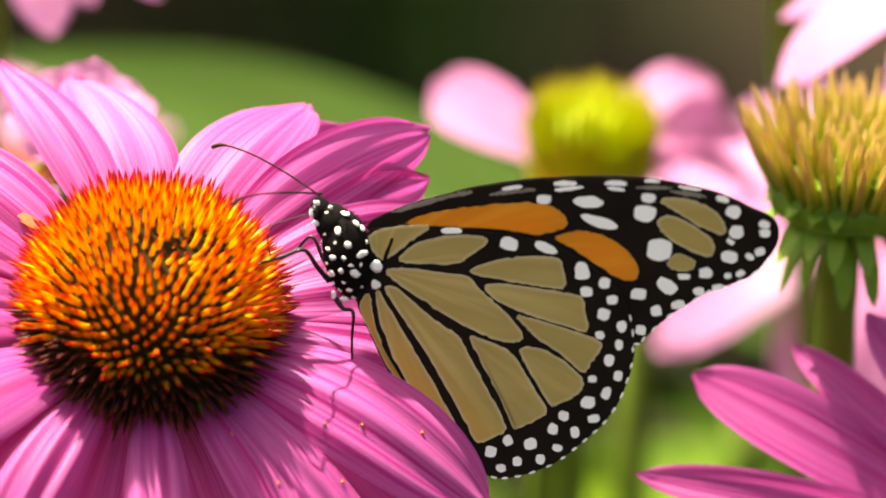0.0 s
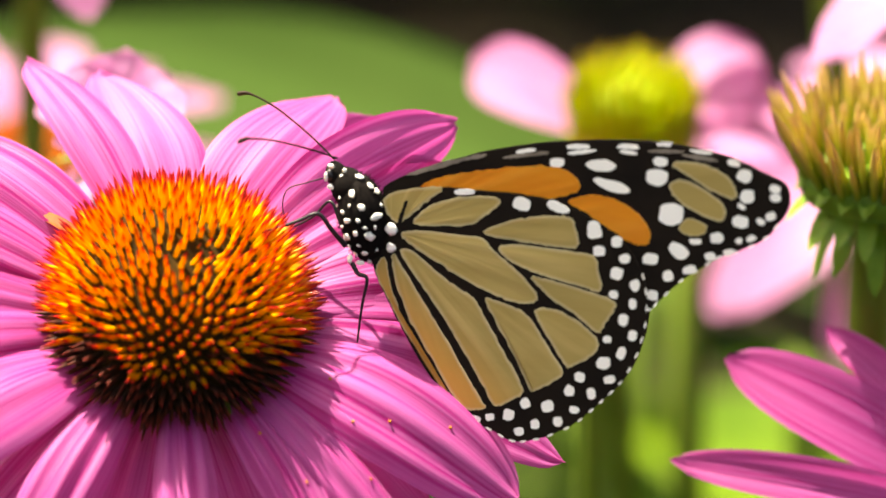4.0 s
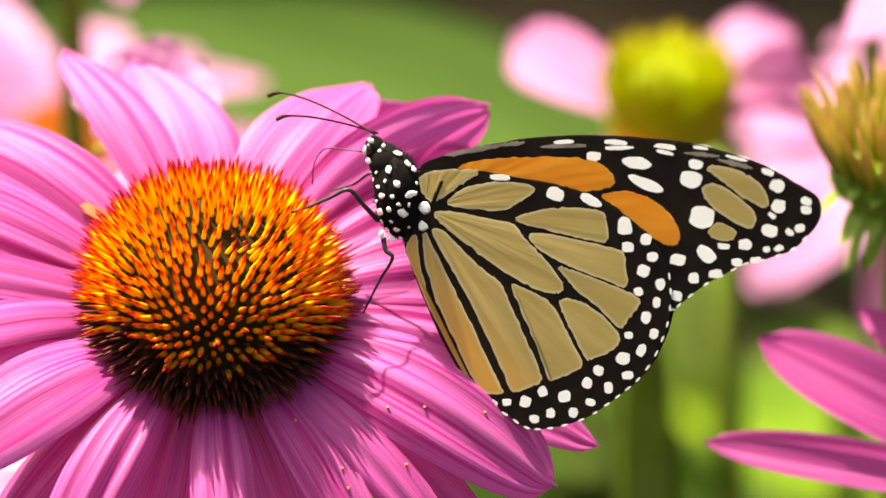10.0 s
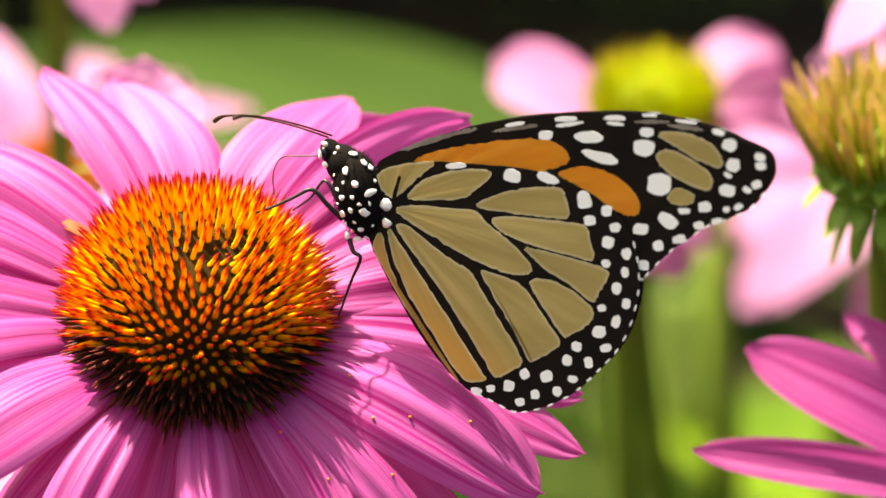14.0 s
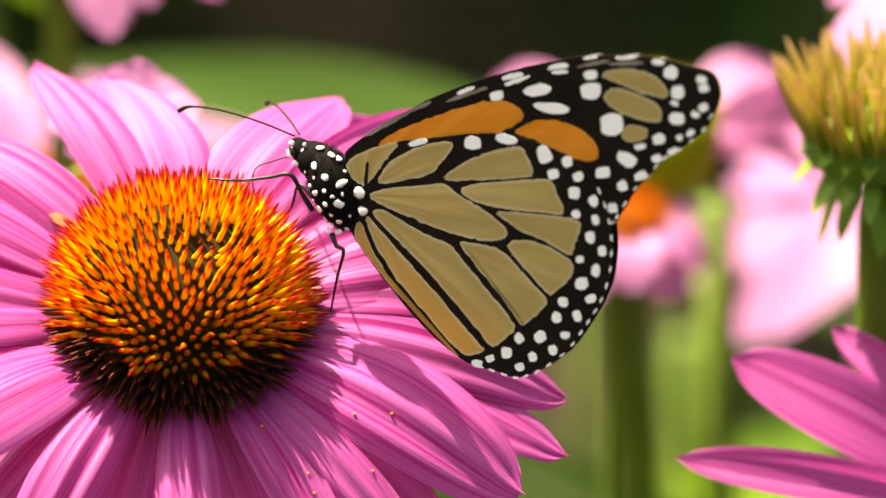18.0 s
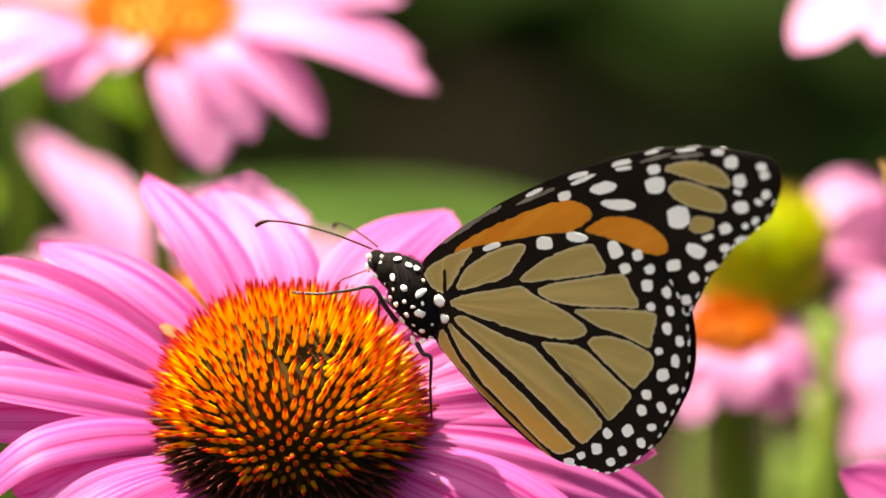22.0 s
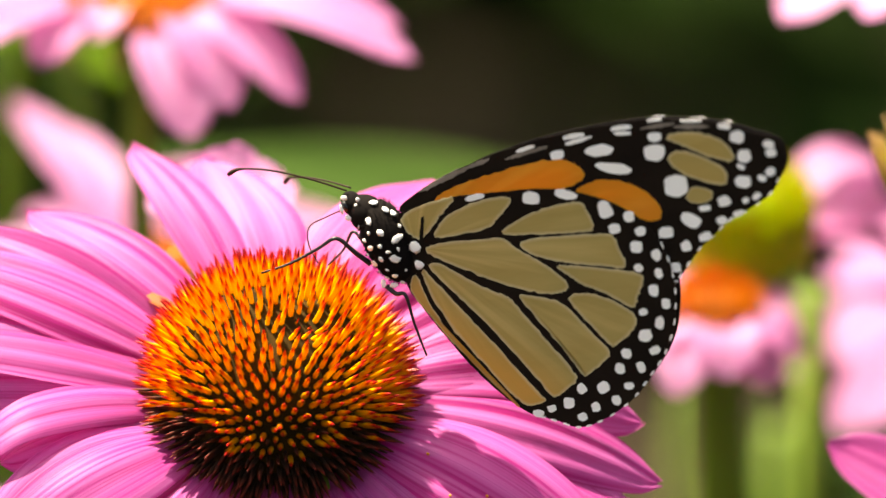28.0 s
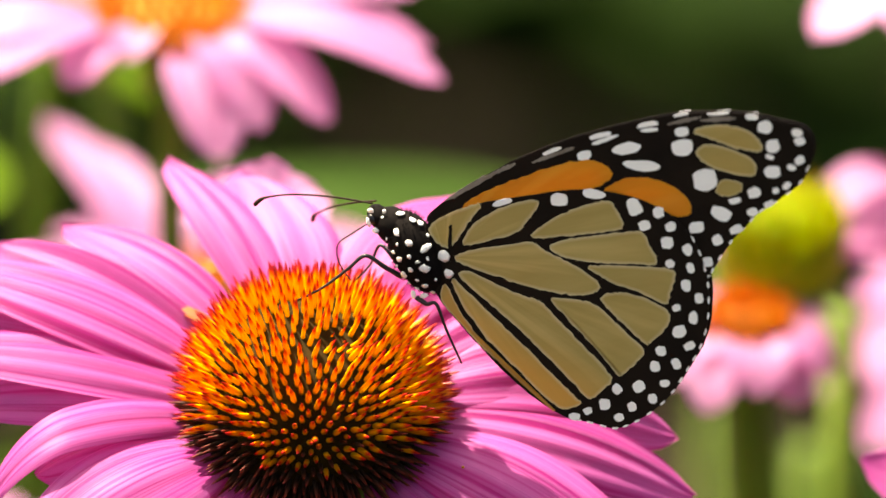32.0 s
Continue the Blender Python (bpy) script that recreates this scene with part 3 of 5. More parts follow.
FORE_CELLS = (
    ("orange", [(3.5, 5.5), (5.3, 6.5), (8.9, 7.4), (13.8, 8.3), (18.1, 8.8), (21.0, 8.5), (22.7, 7.2), (22.4, 6.1), (19.5, 5.1), (16.0, 5.4), (11.0, 5.5), (5.3, 5.4)]),
    ("orange", [(21.7, 4.7), (23.8, 5.6), (25.9, 5.6), (28.8, 4.6), (30.9, 2.9), (31.7, 1.2), (31.2, 0.2), (29.5, 0.3), (26.6, 1.9), (23.8, 3.6)]),
    ("tan", [(34.3, 10.0), (35.8, 10.5), (38.7, 10.1), (41.1, 8.8), (42.1, 7.1), (41.6, 6.4), (39.4, 7.1), (36.9, 8.4)]),
    ("tan", [(33.9, 7.4), (35.3, 8.2), (38.0, 7.3), (40.4, 5.7), (40.8, 4.3), (40.1, 3.6), (37.3, 4.5), (35.1, 5.7)]),
    ("tan", [(35.3, 2.3), (36.5, 3.6), (38.4, 2.9), (38.3, 2.0), (36.9, 1.6)]),
    ("grey", [(1.6, 6.9), (5.3, 8.3), (8.9, 9.4), (11.0, 9.9), (10.9, 9.5), (8.1, 8.7), (5.3, 7.7), (2.4, 6.8)]),
    ("grey", [(13.5, 9.7), (16.0, 10.3), (18.5, 10.7), (18.7, 10.4), (16.0, 9.8), (13.9, 9.5)]),
    ("grey", [(31.3, 11.6), (33.7, 11.9), (35.5, 11.7), (33.7, 11.4), (31.6, 11.4)]),
    ("grey", [(35.3, 11.3), (37.3, 11.4), (39.7, 10.9), (38.7, 10.7), (36.2, 11.0)]),
)
HIND_SPOTS_TOP = [(8.8, 5.2, 1.28, 0.42, 4), (15.9, 4.2, 1.07, 0.91, 0), (20.4, 4.1, 1.42, 0.63, -18), (24.9, 1.6, 0.93, 1.19, 20), (27.8, 0.4, 0.71, 0.77, 0), (25.6, -0.9, 0.78, 0.63, 0), (28.8, -1.6, 0.71, 0.63, 0), (27.9, -3.5, 0.85, 0.84, 0), (27.6, -6.1, 0.57, 0.56, 0), (30.2, -4.8, 0.64, 0.77, 0), (30.0, -7.1, 0.5, 0.7, 0), (28.9, -9.1, 0.64, 0.77, 0), (30.1, -10.9, 0.57, 0.7, 0)]
HIND_SPOTS_LOW = [(27.0, -11.6, 0.57, 0.49, 0), (28.8, -13.2, 0.57, 0.84, 0), (26.7, -14.5, 0.93, 0.77, 0), (27.5, -16.5, 0.78, 0.56, 20), (23.8, -16.5, 0.64, 0.7, 0), (22.6, -18.2, 0.64, 0.77, 0), (25.3, -18.4, 0.57, 0.77, 0), (20.0, -20.3, 0.78, 0.77, 0), (23.3, -20.5, 0.64, 0.49, 0), (17.2, -20.1, 0.64, 0.7, 0), (21.3, -22.1, 0.57, 0.7, 0), (18.5, -22.6, 0.57, 0.63, 0), (15.2, -21.7, 0.71, 0.77, 0), (16.6, -23.6, 0.64, 0.56, 0), (12.9, -22.1, 0.57, 0.49, 0), (11.1, -22.5, 0.78, 0.49, 0)]
FORE_SPOTS_FRONT = [(16.1, 10.6, 1.28, 0.28, 10), (22.5, 11.5, 1.42, 0.35, 6), (23.0, 10.9, 1.78, 0.28, 8), (28.6, 11.9, 1.42, 0.35, 3), (28.8, 11.2, 1.14, 0.28, -4), (33.0, 12.4, 1.0, 0.21, 0), (37.6, 11.8, 1.42, 0.21, -8), (20.0, 9.4, 1.0, 0.63, 10), (25.4, 9.4, 1.78, 0.77, 2), (26.9, 7.0, 2.42, 0.7, -14), (32.7, 10.3, 0.93, 0.63, 0), (32.3, 8.4, 1.42, 1.05, 0), (34.2, 4.1, 1.57, 1.47, 0), (41.6, 10.7, 0.85, 0.42, -15), (43.0, 9.2, 0.93, 0.84, 0), (43.5, 6.8, 0.93, 0.84, 0)]
FORE_SPOTS_BACK = [(42.8, 5.5, 0.57, 0.35, -25), (42.7, 3.6, 1.0, 0.84, 0), (46.8, 7.9, 0.71, 0.56, 0), (46.9, 6.8, 0.71, 0.56, 0), (46.4, 4.5, 0.64, 0.56, 0), (45.2, 3.8, 0.57, 0.42, -20), (44.1, 1.7, 0.64, 0.42, 10), (42.6, 1.3, 0.43, 0.42, 0), (39.9, 1.5, 0.85, 0.7, 0), (41.4, -0.2, 0.71, 0.42, 15), (39.2, -0.8, 0.71, 0.56, 0), (37.3, 0.9, 0.78, 0.42, 0), (35.3, -0.4, 1.42, 0.91, -20), (31.9, -1.6, 1.0, 0.77, 0), (34.1, -3.5, 0.71, 0.7, 0), (36.7, -2.6, 0.93, 0.56, 15), (32.3, -6.0, 0.71, 0.63, 0)]
BODY_SPOTS = [(-8.3, 6.0, 0.28, 0.63, 0), (-7.7, 7.3, 0.43, 0.35, 0), (-6.4, 6.0, 0.28, 0.42, 0), (-6.0, 6.9, 0.28, 0.28, 0), (-7.7, 4.8, 0.43, 0.42, 0), (-6.6, 3.6, 0.28, 0.91, 0), (-4.8, 4.2, 0.43, 0.56, 0), (-4.2, 6.1, 0.57, 0.42, 0), (-2.8, 5.1, 0.5, 0.35, 0), (-2.1, 4.5, 0.43, 0.42, 0), (-3.5, 2.7, 0.5, 0.42, 0), (-5.8, 1.9, 0.28, 0.42, 0), (-5.2, 1.0, 0.36, 0.56, 0), (-3.8, 1.1, 0.28, 0.28, 0)]
BODY_SPOTS_LOW = [(-5.9, 0.1, 0.21, 0.28, 0), (-5.3, -1.1, 0.5, 0.63, 0), (-4.1, -0.5, 0.36, 0.35, 0), (-2.4, -0.7, 0.57, 0.7, 0), (-1.8, 1.6, 0.5, 0.91, 0), (-0.0, 0.1, 0.78, 0.77, 0), (0.1, -2.1, 0.64, 0.63, 0), (-4.2, -3.1, 0.36, 0.28, 0), (-3.0, -2.9, 0.43, 0.35, 0), (-5.0, -3.9, 0.36, 0.63, 0), (-3.7, -4.3, 0.57, 0.35, 0), (-2.6, -4.0, 0.28, 0.42, 0)]


def plate(outline, thick, z, ragged=0.0, steps=5, seed=0, scallop=0.0):
    """A thin plate with a smooth, slightly ragged outline."""
    rnd = random.Random(seed)
    line = smooth_line([(x, y, 0) for x, y in outline], steps, True)
    bm = bmesh.new()
    front, back = [], []
    for i, p in enumerate(line):
        q = p + Vector((rnd.gauss(0, ragged), rnd.gauss(0, ragged), 0))
        front.append(bm.verts.new((q.x * MM, q.y * MM, (z + thick / 2) * MM)))
        back.append(bm.verts.new((q.x * MM, q.y * MM, (z - thick / 2) * MM)))
    bm.faces.new(list(reversed(front)))
    bm.faces.new(back)
    n = len(line)
    for i in range(n):
        bm.faces.new((front[i], front[(i + 1) % n], back[(i + 1) % n], back[i]))
    bmesh.ops.recalc_face_normals(bm, faces=bm.faces)
    return bm


def cell_plate(outline, thick, z, seed, grow=0.10, border=0.34):
    """A wing cell: its outer border is marked in the UV map for a paler rim."""
    rnd = random.Random(seed)
    line = smooth_line([(x, y, 0) for x, y in outline], 7, True)
    n = len(line)
    area = sum(line[i].x * line[(i + 1) % n].y - line[(i + 1) % n].x * line[i].y for i in range(n)) / 2
    if abs(area) < 14:
        border = 0.12
    turn = 1 if area > 0 else -1
    outer, inner = [], []
    for i, p in enumerate(line):
        d = (line[(i + 1) % n] - line[i - 1]).normalized()
        out = Vector((d.y, -d.x, 0)) * turn
        outer.append(p + out * (grow + rnd.gauss(0, 0.055)))
        for share in (1.0, 0.6, 0.35, 0.15):
            q = p - out * border * share
            if min((q - r).length for r in line) > 0.8 * border * share:
                break
        inner.append(q)
    bm = bmesh.new()
    uv = bm.loops.layers.uv.new("UVMap")
    def ring_of(pts, h):
        return [bm.verts.new((q.x * MM, q.y * MM, h * MM)) for q in pts]
    fo, fi, bo = ring_of(outer, z + thick / 2), ring_of(inner, z + thick / 2), ring_of(outer, z - thick / 2)
    def mark(f, marks):
        for lo, v in zip(f.loops, marks):
            lo[uv].uv = (0.5, v)
    for i in range(n):
        k = (i + 1) % n
        mark(bm.faces.new((fo[i], fo[k], fi[k], fi[i])), (1, 1, 0, 0))
        mark(bm.faces.new((fo[k], fo[i], bo[i], bo[k])), (1, 1, 1, 1))
    mark(bm.faces.new(fi), [0] * n)
    mark(bm.faces.new(list(reversed(bo))), [0] * n)
    bmesh.ops.recalc_face_normals(bm, faces=bm.faces)
    return bm


def spot_outline(x, y, rx, ry, turn, seed):
    rnd = random.Random(seed)
    a0 = radians(turn + rnd.uniform(-14, 14) * (1 if max(rx, ry) < 1.6 * min(rx, ry) else 0.2))
    pts = []
    for k in range(10):
        a = 2 * math.pi * k / 10
        r = rnd.uniform(0.84, 1.04) / max(abs(math.cos(a)), abs(math.sin(a))) ** 0.45
        u, v = rx * r * math.cos(a), ry * r * math.sin(a)
        pts.append((x + u * math.cos(a0) - v * math.sin(a0), y + u * math.sin(a0) + v * math.cos(a0)))
    return pts


def inside(p, poly):
    hit = False
    for (x0, y0), (x1, y1) in zip(poly, poly[1:] + poly[:1]):
        if (y0 > p[1]) != (y1 > p[1]) and p[0] < x0 + (p[1] - y0) * (x1 - x0) / (y1 - y0):
            hit = not hit
    return hit


def clear_of(outline, edge, others):
    """True where a spot lies on the plain web, away from the edge and the cells."""
    mid = (sum(x for x, _ in outline) / len(outline), sum(y for _, y in outline) / len(outline))
    wide = [(mid[0] + (x - mid[0]) * 1.2, mid[1] + (y - mid[1]) * 1.2) for x, y in outline]
    if not all(inside(p, edge) for p in wide):
        return False
    return not any(inside(p, o) for o in others for p in wide) and not any(inside(q, wide) for o in others for q in o)


def spot_plate(x, y, rx, ry, turn, z, seed):
    return plate(spot_outline(x, y, rx, ry, turn, seed), 0.06, z, 0.02, 3, seed)


def membrane(outline, holes, thick, z, seed=0):
    """The black web of a wing: a thin plate with an opening for every cell."""
    rnd = random.Random(seed)
    bm = bmesh.new()
    def loop(pts):
        vs = [bm.verts.new((p.x * MM, p.y * MM, (z - thick / 2) * MM)) for p in pts]
        return [bm.edges.new((vs[i], vs[(i + 1) % len(vs)])) for i in range(len(vs))]
    line = smooth_line([(x, y, 0) for x, y in outline], 6, True)
    edges = loop([p + Vector((rnd.gauss(0, 0.02), rnd.gauss(0, 0.02), 0)) for p in line])
    for h in holes:
        mid = Vector((sum(x for x, _ in h) / len(h), sum(y for _, y in h) / len(h), 0))
        edges += loop([mid + (p - mid) * 0.93 for p in smooth_line([(x, y, 0) for x, y in h], 4, True)])
    bmesh.ops.triangle_fill(bm, use_beauty=True, use_dissolve=False, edges=edges)
    out = bmesh.ops.extrude_face_region(bm, geom=list(bm.faces))
    bmesh.ops.translate(bm, vec=(0, 0, thick * MM), verts=[v for v in out["geom"] if isinstance(v, bmesh.types.BMVert)])
    bmesh.ops.recalc_face_normals(bm, faces=bm.faces)
    return bm


def wing(thing, name, edge, cells, spots, z, face, label):
    holes = [c for mat, c in cells if mat is not GREY]
    for i, sp in enumerate(spots):
        o = spot_outline(*sp, i)
        if clear_of(o, edge, holes):
            holes.append(o)
    w = part(name, membrane(edge, holes, 0.14, z), BLACK, thing, label, smooth=False)
    for i, (mat, outline) in enumerate(cells):
        part("cell", cell_plate(outline, 0.06, z + face * 0.10, i) if mat is not GREY else plate(outline, 0.06, z + face * 0.10, 0.05, 7, i), mat, w, smooth=False)
    for i, sp in enumerate(spots):
        part("spot", spot_plate(*sp, z + face * 0.10, i), WHITE, w, smooth=False)
    return w


def fringe(w, edge, first, last, z):
    """Short white scales along the outer margin, with gaps at the vein ends."""
    line = smooth_line([(x, y, 0) for x, y in edge], 6, True)[first * 6:last * 6]
    for i in range(1, len(line) - 3, 4):
        p, d = (line[i] + line[i + 1]) / 2, line[i + 2] - line[i]
        part("fringe", spot_plate(p.x, p.y, 0.42, 0.13, math.degrees(math.atan2(d.y, d.x)), z, i), WHITE, w, smooth=False)


def hairs(centre, radii, turn, count, length, seed):
    """Short hairs standing on an egg-shaped body."""
    rnd = random.Random(seed)
    bm = bmesh.new()
    m = Matrix.Translation(Vector(centre) * MM) @ pose(0, 0, 0, 0, 0, turn)
    for _ in range(count):
        v = Vector((rnd.gauss(0, 1), rnd.gauss(0, 1), rnd.gauss(0, 1))).normalized()
        p = Vector(v[i] * radii[i] for i in range(3))
        d = (Vector(v[i] / radii[i] for i in range(3)).normalized() + Vector((rnd.gauss(0, 0.4), rnd.gauss(0, 0.4), rnd.gauss(0, 0.4)))).normalized()
        side = d.orthogonal().normalized() * 0.045
        other = d.cross(side).normalized() * 0.045
        tip = bm.verts.new(m @ ((p + d * length * rnd.uniform(0.6, 1.2)) * MM))
        base = [bm.verts.new(m @ ((p + q) * MM)) for q in (side, other - side * 0.5, -other - side * 0.5)]
        for k in range(3):
            bm.faces.new((base[k], base[(k + 1) % 3], tip))
    return bm


def bead(centre, radii, turn=0.0, rings=10, sides=16):
    bm = bmesh.new()
    bmesh.ops.create_uvsphere(bm, u_segments=sides, v_segments=rings, radius=1.0)
    m = Matrix.Translation(Vector(centre) * MM) @ pose(0, 0, 0, 0, 0, turn) @ Matrix.Diagonal((*(r * MM for r in radii), 1))
    bmesh.ops.transform(bm, matrix=m, verts=bm.verts)
    return bm


def build_butterfly():
    b = empty("butterfly", Matrix.Identity(4))
    tagged(b, "orange, black and white spotted butterfly with folded wings on the cone", "butterfly")
    tones = {"orange": ORANGE, "tan": TAN, "grey": GREY}
    fore = [(tones[k], c) for k, c in FORE_CELLS]
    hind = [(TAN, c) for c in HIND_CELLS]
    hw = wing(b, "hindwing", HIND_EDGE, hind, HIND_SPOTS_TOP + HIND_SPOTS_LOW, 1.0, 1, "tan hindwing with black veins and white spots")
    near = wing(b, "forewing", FORE_EDGE, fore, FORE_SPOTS_FRONT + FORE_SPOTS_BACK, 0.55, 1, "orange and black forewing with white spots")
    wing(b, "hindwing", HIND_EDGE, hind, HIND_SPOTS_TOP + HIND_SPOTS_LOW, -1.0, -1, "far hindwing, folded behind the near one")
    far = wing(b, "forewing", FORE_EDGE, fore, FORE_SPOTS_FRONT + FORE_SPOTS_BACK, -0.55, -1, "far forewing, folded behind the near one")
    part("vein", plate([(0.7, 1.0), (1.2, 1.0), (1.5, 2.2), (1.9, 3.6), (1.5, 3.5), (1.1, 2.3)], 0.05, 1.15, 0.02, 4, 2), BLACK, hw, smooth=False)
    fringe(hw, HIND_EDGE, 10, 24, 1.10)
    fringe(near, FORE_EDGE, 13, 21, 0.65)
    thorax = part("thorax", bead((-3.7, 1.0, 0), (3.1, 5.6, 2.9), 14), FUZZ, b)
    part("head", bead((-7.3, 6.1, 0), (1.3, 1.75, 1.5), 22), FUZZ, b)
    part("abdomen", bead((3.0, -7.5, 0), (2.0, 9.5, 1.0), 38), FUZZ, b)
    tagged(part("fuzz", hairs((-3.7, 1.0, 0), (3.1, 5.6, 2.9), 14, 900, 0.55, 1), FUZZ, thorax), kind="stuff")
    part("collar", bead((-5.7, 4.6, 0), (2.25, 2.7, 2.0), 30), FUZZ, b)
    part("eye", bead((-7.8, 6.2, 0.9), (0.6, 0.8, 0.7), 20), CHITIN, b)
    rnd = random.Random(21)
    body_spots = [(x, y, rx * 1.02, ry * 1.02) for x, y, rx, ry, turn in BODY_SPOTS + BODY_SPOTS_LOW]
    for _ in range(160):
        x, y = rnd.uniform(-8, 0), rnd.uniform(-5, 6)
        if all(math.hypot(x - q[0], y - q[1]) > 1.05 for q in body_spots):
            body_spots.append((x, y, rnd.uniform(0.18, 0.34), rnd.uniform(0.2, 0.42)))
    for i, (x, y, rx, ry) in enumerate(body_spots):
        a = radians(14)
        u, v = (x + 3.7) * math.cos(a) + (y - 1.0) * math.sin(a), -(x + 3.7) * math.sin(a) + (y - 1.0) * math.cos(a)
        left = 1 - (u / 3.1) ** 2 - (v / 5.6) ** 2
        if left < 0.03 and i >= len(BODY_SPOTS + BODY_SPOTS_LOW):
            continue
        z = 2.9 * math.sqrt(left) if left > 0.03 else 1.3
        nx, ny, nz = (u / 9.6, v / 31.4, z / 8.4) if left > 0.03 else (0, 0, 1)
        out = Vector((nx * math.cos(a) - ny * math.sin(a), nx * math.sin(a) + ny * math.cos(a), nz)).normalized()
        bm = bmesh.new()
        bmesh.ops.create_uvsphere(bm, u_segments=9, v_segments=5, radius=1.0)
        for vert in bm.verts:
            vert.co.xy *= 0.92 + 0.45 * noise.noise(vert.co * 1.3 + Vector((i * 3.1, 0, 0)))
        at = Matrix.Translation((Vector((x, y, z)) + out * 0.14) * MM) @ out.to_track_quat("Z", "Y").to_matrix().to_4x4() @ Matrix.Diagonal((rx * MM, ry * MM, 0.08 * MM, 1))
        bmesh.ops.transform(bm, matrix=at, verts=bm.verts)
        part("spot", bm, WHITE, b)
    return b, near, far


def antenna(thing, bend):
    line = smooth_line([(0, 0, 0), (-4.5, 0.9 * bend, 0), (-9.5, 1.4 * bend, 0), (-13.2, 1.1 * bend, 0), (-14.6, 0.2 * bend, 0)], 6)
    line = [p * MM for p in line]
    n = len(line)
    return part("antenna", tube(line, [MM * (0.125 if i < n - 7 else 0.125 + 0.17 * math.sin(math.pi * (i - n + 8) / 9)) for i in range(n)], 7), FEELER, thing)


def leg(thing, points, thick):
    line = [p * MM for p in smooth_line(points, 5)]
    n = len(line)
    return part("leg", tube(line, [thick * MM * (1.25 - 0.85 * i / n) for i in range(n)], 7), CHITIN, thing)


# ---------------------------------------------------------------- flowers behind
def back_flower(name, label, m, spine, petals, cone_r, cone_h, petal_mat, seed, lowest=100, count=150, spine_len=2.6, group="", lean=(0.0, 0.0), thick=2.2, heart=None, crown=0.0):
    rnd = random.Random(seed)
    ob = empty("coneflower", m)
    tagged(ob, label, "flower", "coneflowers in the bed")
    for i, (turn, reach, tip, width, arch, curl, *twist) in enumerate(petals):
        bm = petal_mesh(reach, tip, width, cone_r * 0.75, arch, 1.3, 3, 1.2, twist[0] if twist else 0, 0, curl, seed + i, 8, 16, 0.22)
        p = part("petal", bm, petal_mat, ob)
        p.matrix_basis = pose(0, 0, (0.7 if i % 2 else -0.5) * MM, 0, 0, turn)
    cone = part("cone", dome(cone_r * MM, cone_h * MM, radians(112)), heart or ORANGE_HEART, ob)
    bm = bmesh.new()
    uv = bm.loops.layers.uv.new("UVMap")
    for k in range(count):
        p, d, phi = dome_point(k, count, cone_r, cone_h, radians(lowest))
        d = (d + Vector((rnd.gauss(0, 0.05), rnd.gauss(0, 0.05), 0.2))).normalized()
        long = spine_len * rnd.uniform(0.9, 1.1)
        if crown:
            d = (d * (1 - crown) + Vector((0, 0, crown))).normalized()
            long *= 0.5 + 1.3 * crown * min(1.0, phi / 0.9) ** 3 if phi < 1.5 else 0.6
        add_spine(bm, uv, Matrix.Translation(p * MM) @ d.to_track_quat("Z", "Y").to_matrix().to_4x4(), long * MM, cone_r * 0.075 * MM)
    tagged(part("bristle_mass", bm, spine, cone), kind="stuff")
    stem_part(ob, ground_foot(ob, lean), thick)
    bracts(ob, 10, min(8.0, 0.7 * cone_r), -2.0, STEM, seed)
    return ob


def ring(count, reach, tip, width, arch, curl, seed, start=0.0, spread=360.0):
    rnd = random.Random(seed)
    return [(start + spread * i / count + rnd.uniform(-5, 5), reach * rnd.uniform(0.9, 1.08), tip + rnd.uniform(-3, 3), width * rnd.uniform(0.85, 1.1), arch, curl) for i in range(count)]


def spiky_flower(m):
    """An unopened head: tall tan spikes over a green base."""
    rnd = random.Random(8)
    ob = empty("coneflower_bud", m)
    tagged(ob, "unopened green coneflower head with tan spikes", "flower bud")
    cone = part("cone", dome(10.0 * MM, 5.2 * MM, radians(110)), BRACT, ob, "green base of the head")
    for k in range(190):
        p, d, phi = dome_point(k, 190, 9.6, 4.8, radians(80))
        bm = bmesh.new()
        uv = bm.loops.layers.uv.new("UVMap")
        up = (d * (0.30 + 0.22 * min(phi, 1.4)) + Vector((rnd.gauss(0, 0.07), rnd.gauss(0, 0.07), 0.75))).normalized()
        long = 5.0 if phi < 0.7 else 8.0 if phi < 1.15 else 9.5
        add_spine(bm, uv, Matrix.Translation(p * MM) @ up.to_track_quat("Z", "Y").to_matrix().to_4x4(), rnd.uniform(0.82, 1.15) * long * MM, rnd.uniform(0.46, 0.62) * MM)
        part("spike", bm, TAN_SPIKE, cone)
    for ringi, (size, z, n) in enumerate(((5.6, 1.6, 19), (7.0, -0.4, 17), (8.5, -2.8, 15), (8.0, -5.2, 11))):
        for i in range(n):
            bm = petal_mesh(6.0 + size * (0.75, 0.7, 0.62, 0.35)[ringi] * rnd.uniform(0.85, 1.15), (3.0, 0.0, -4.0, -7.5)[ringi] * rnd.uniform(0.7, 1.2), 2.6, 4.5, 2.0, 0.7, 1, 0.1, seed=i, nu=4, nv=8, deep=0.0)
            q = part("bract", bm, BRACT, ob)
            q.matrix_basis = pose(0, 0, z * MM, 0, 0, i * 360 / n + ringi * 11 + rnd.uniform(-7, 7))
    stem_part(ob, ground_foot(ob, (0.0, 0.02)), 2.9, -5.0)
    return ob


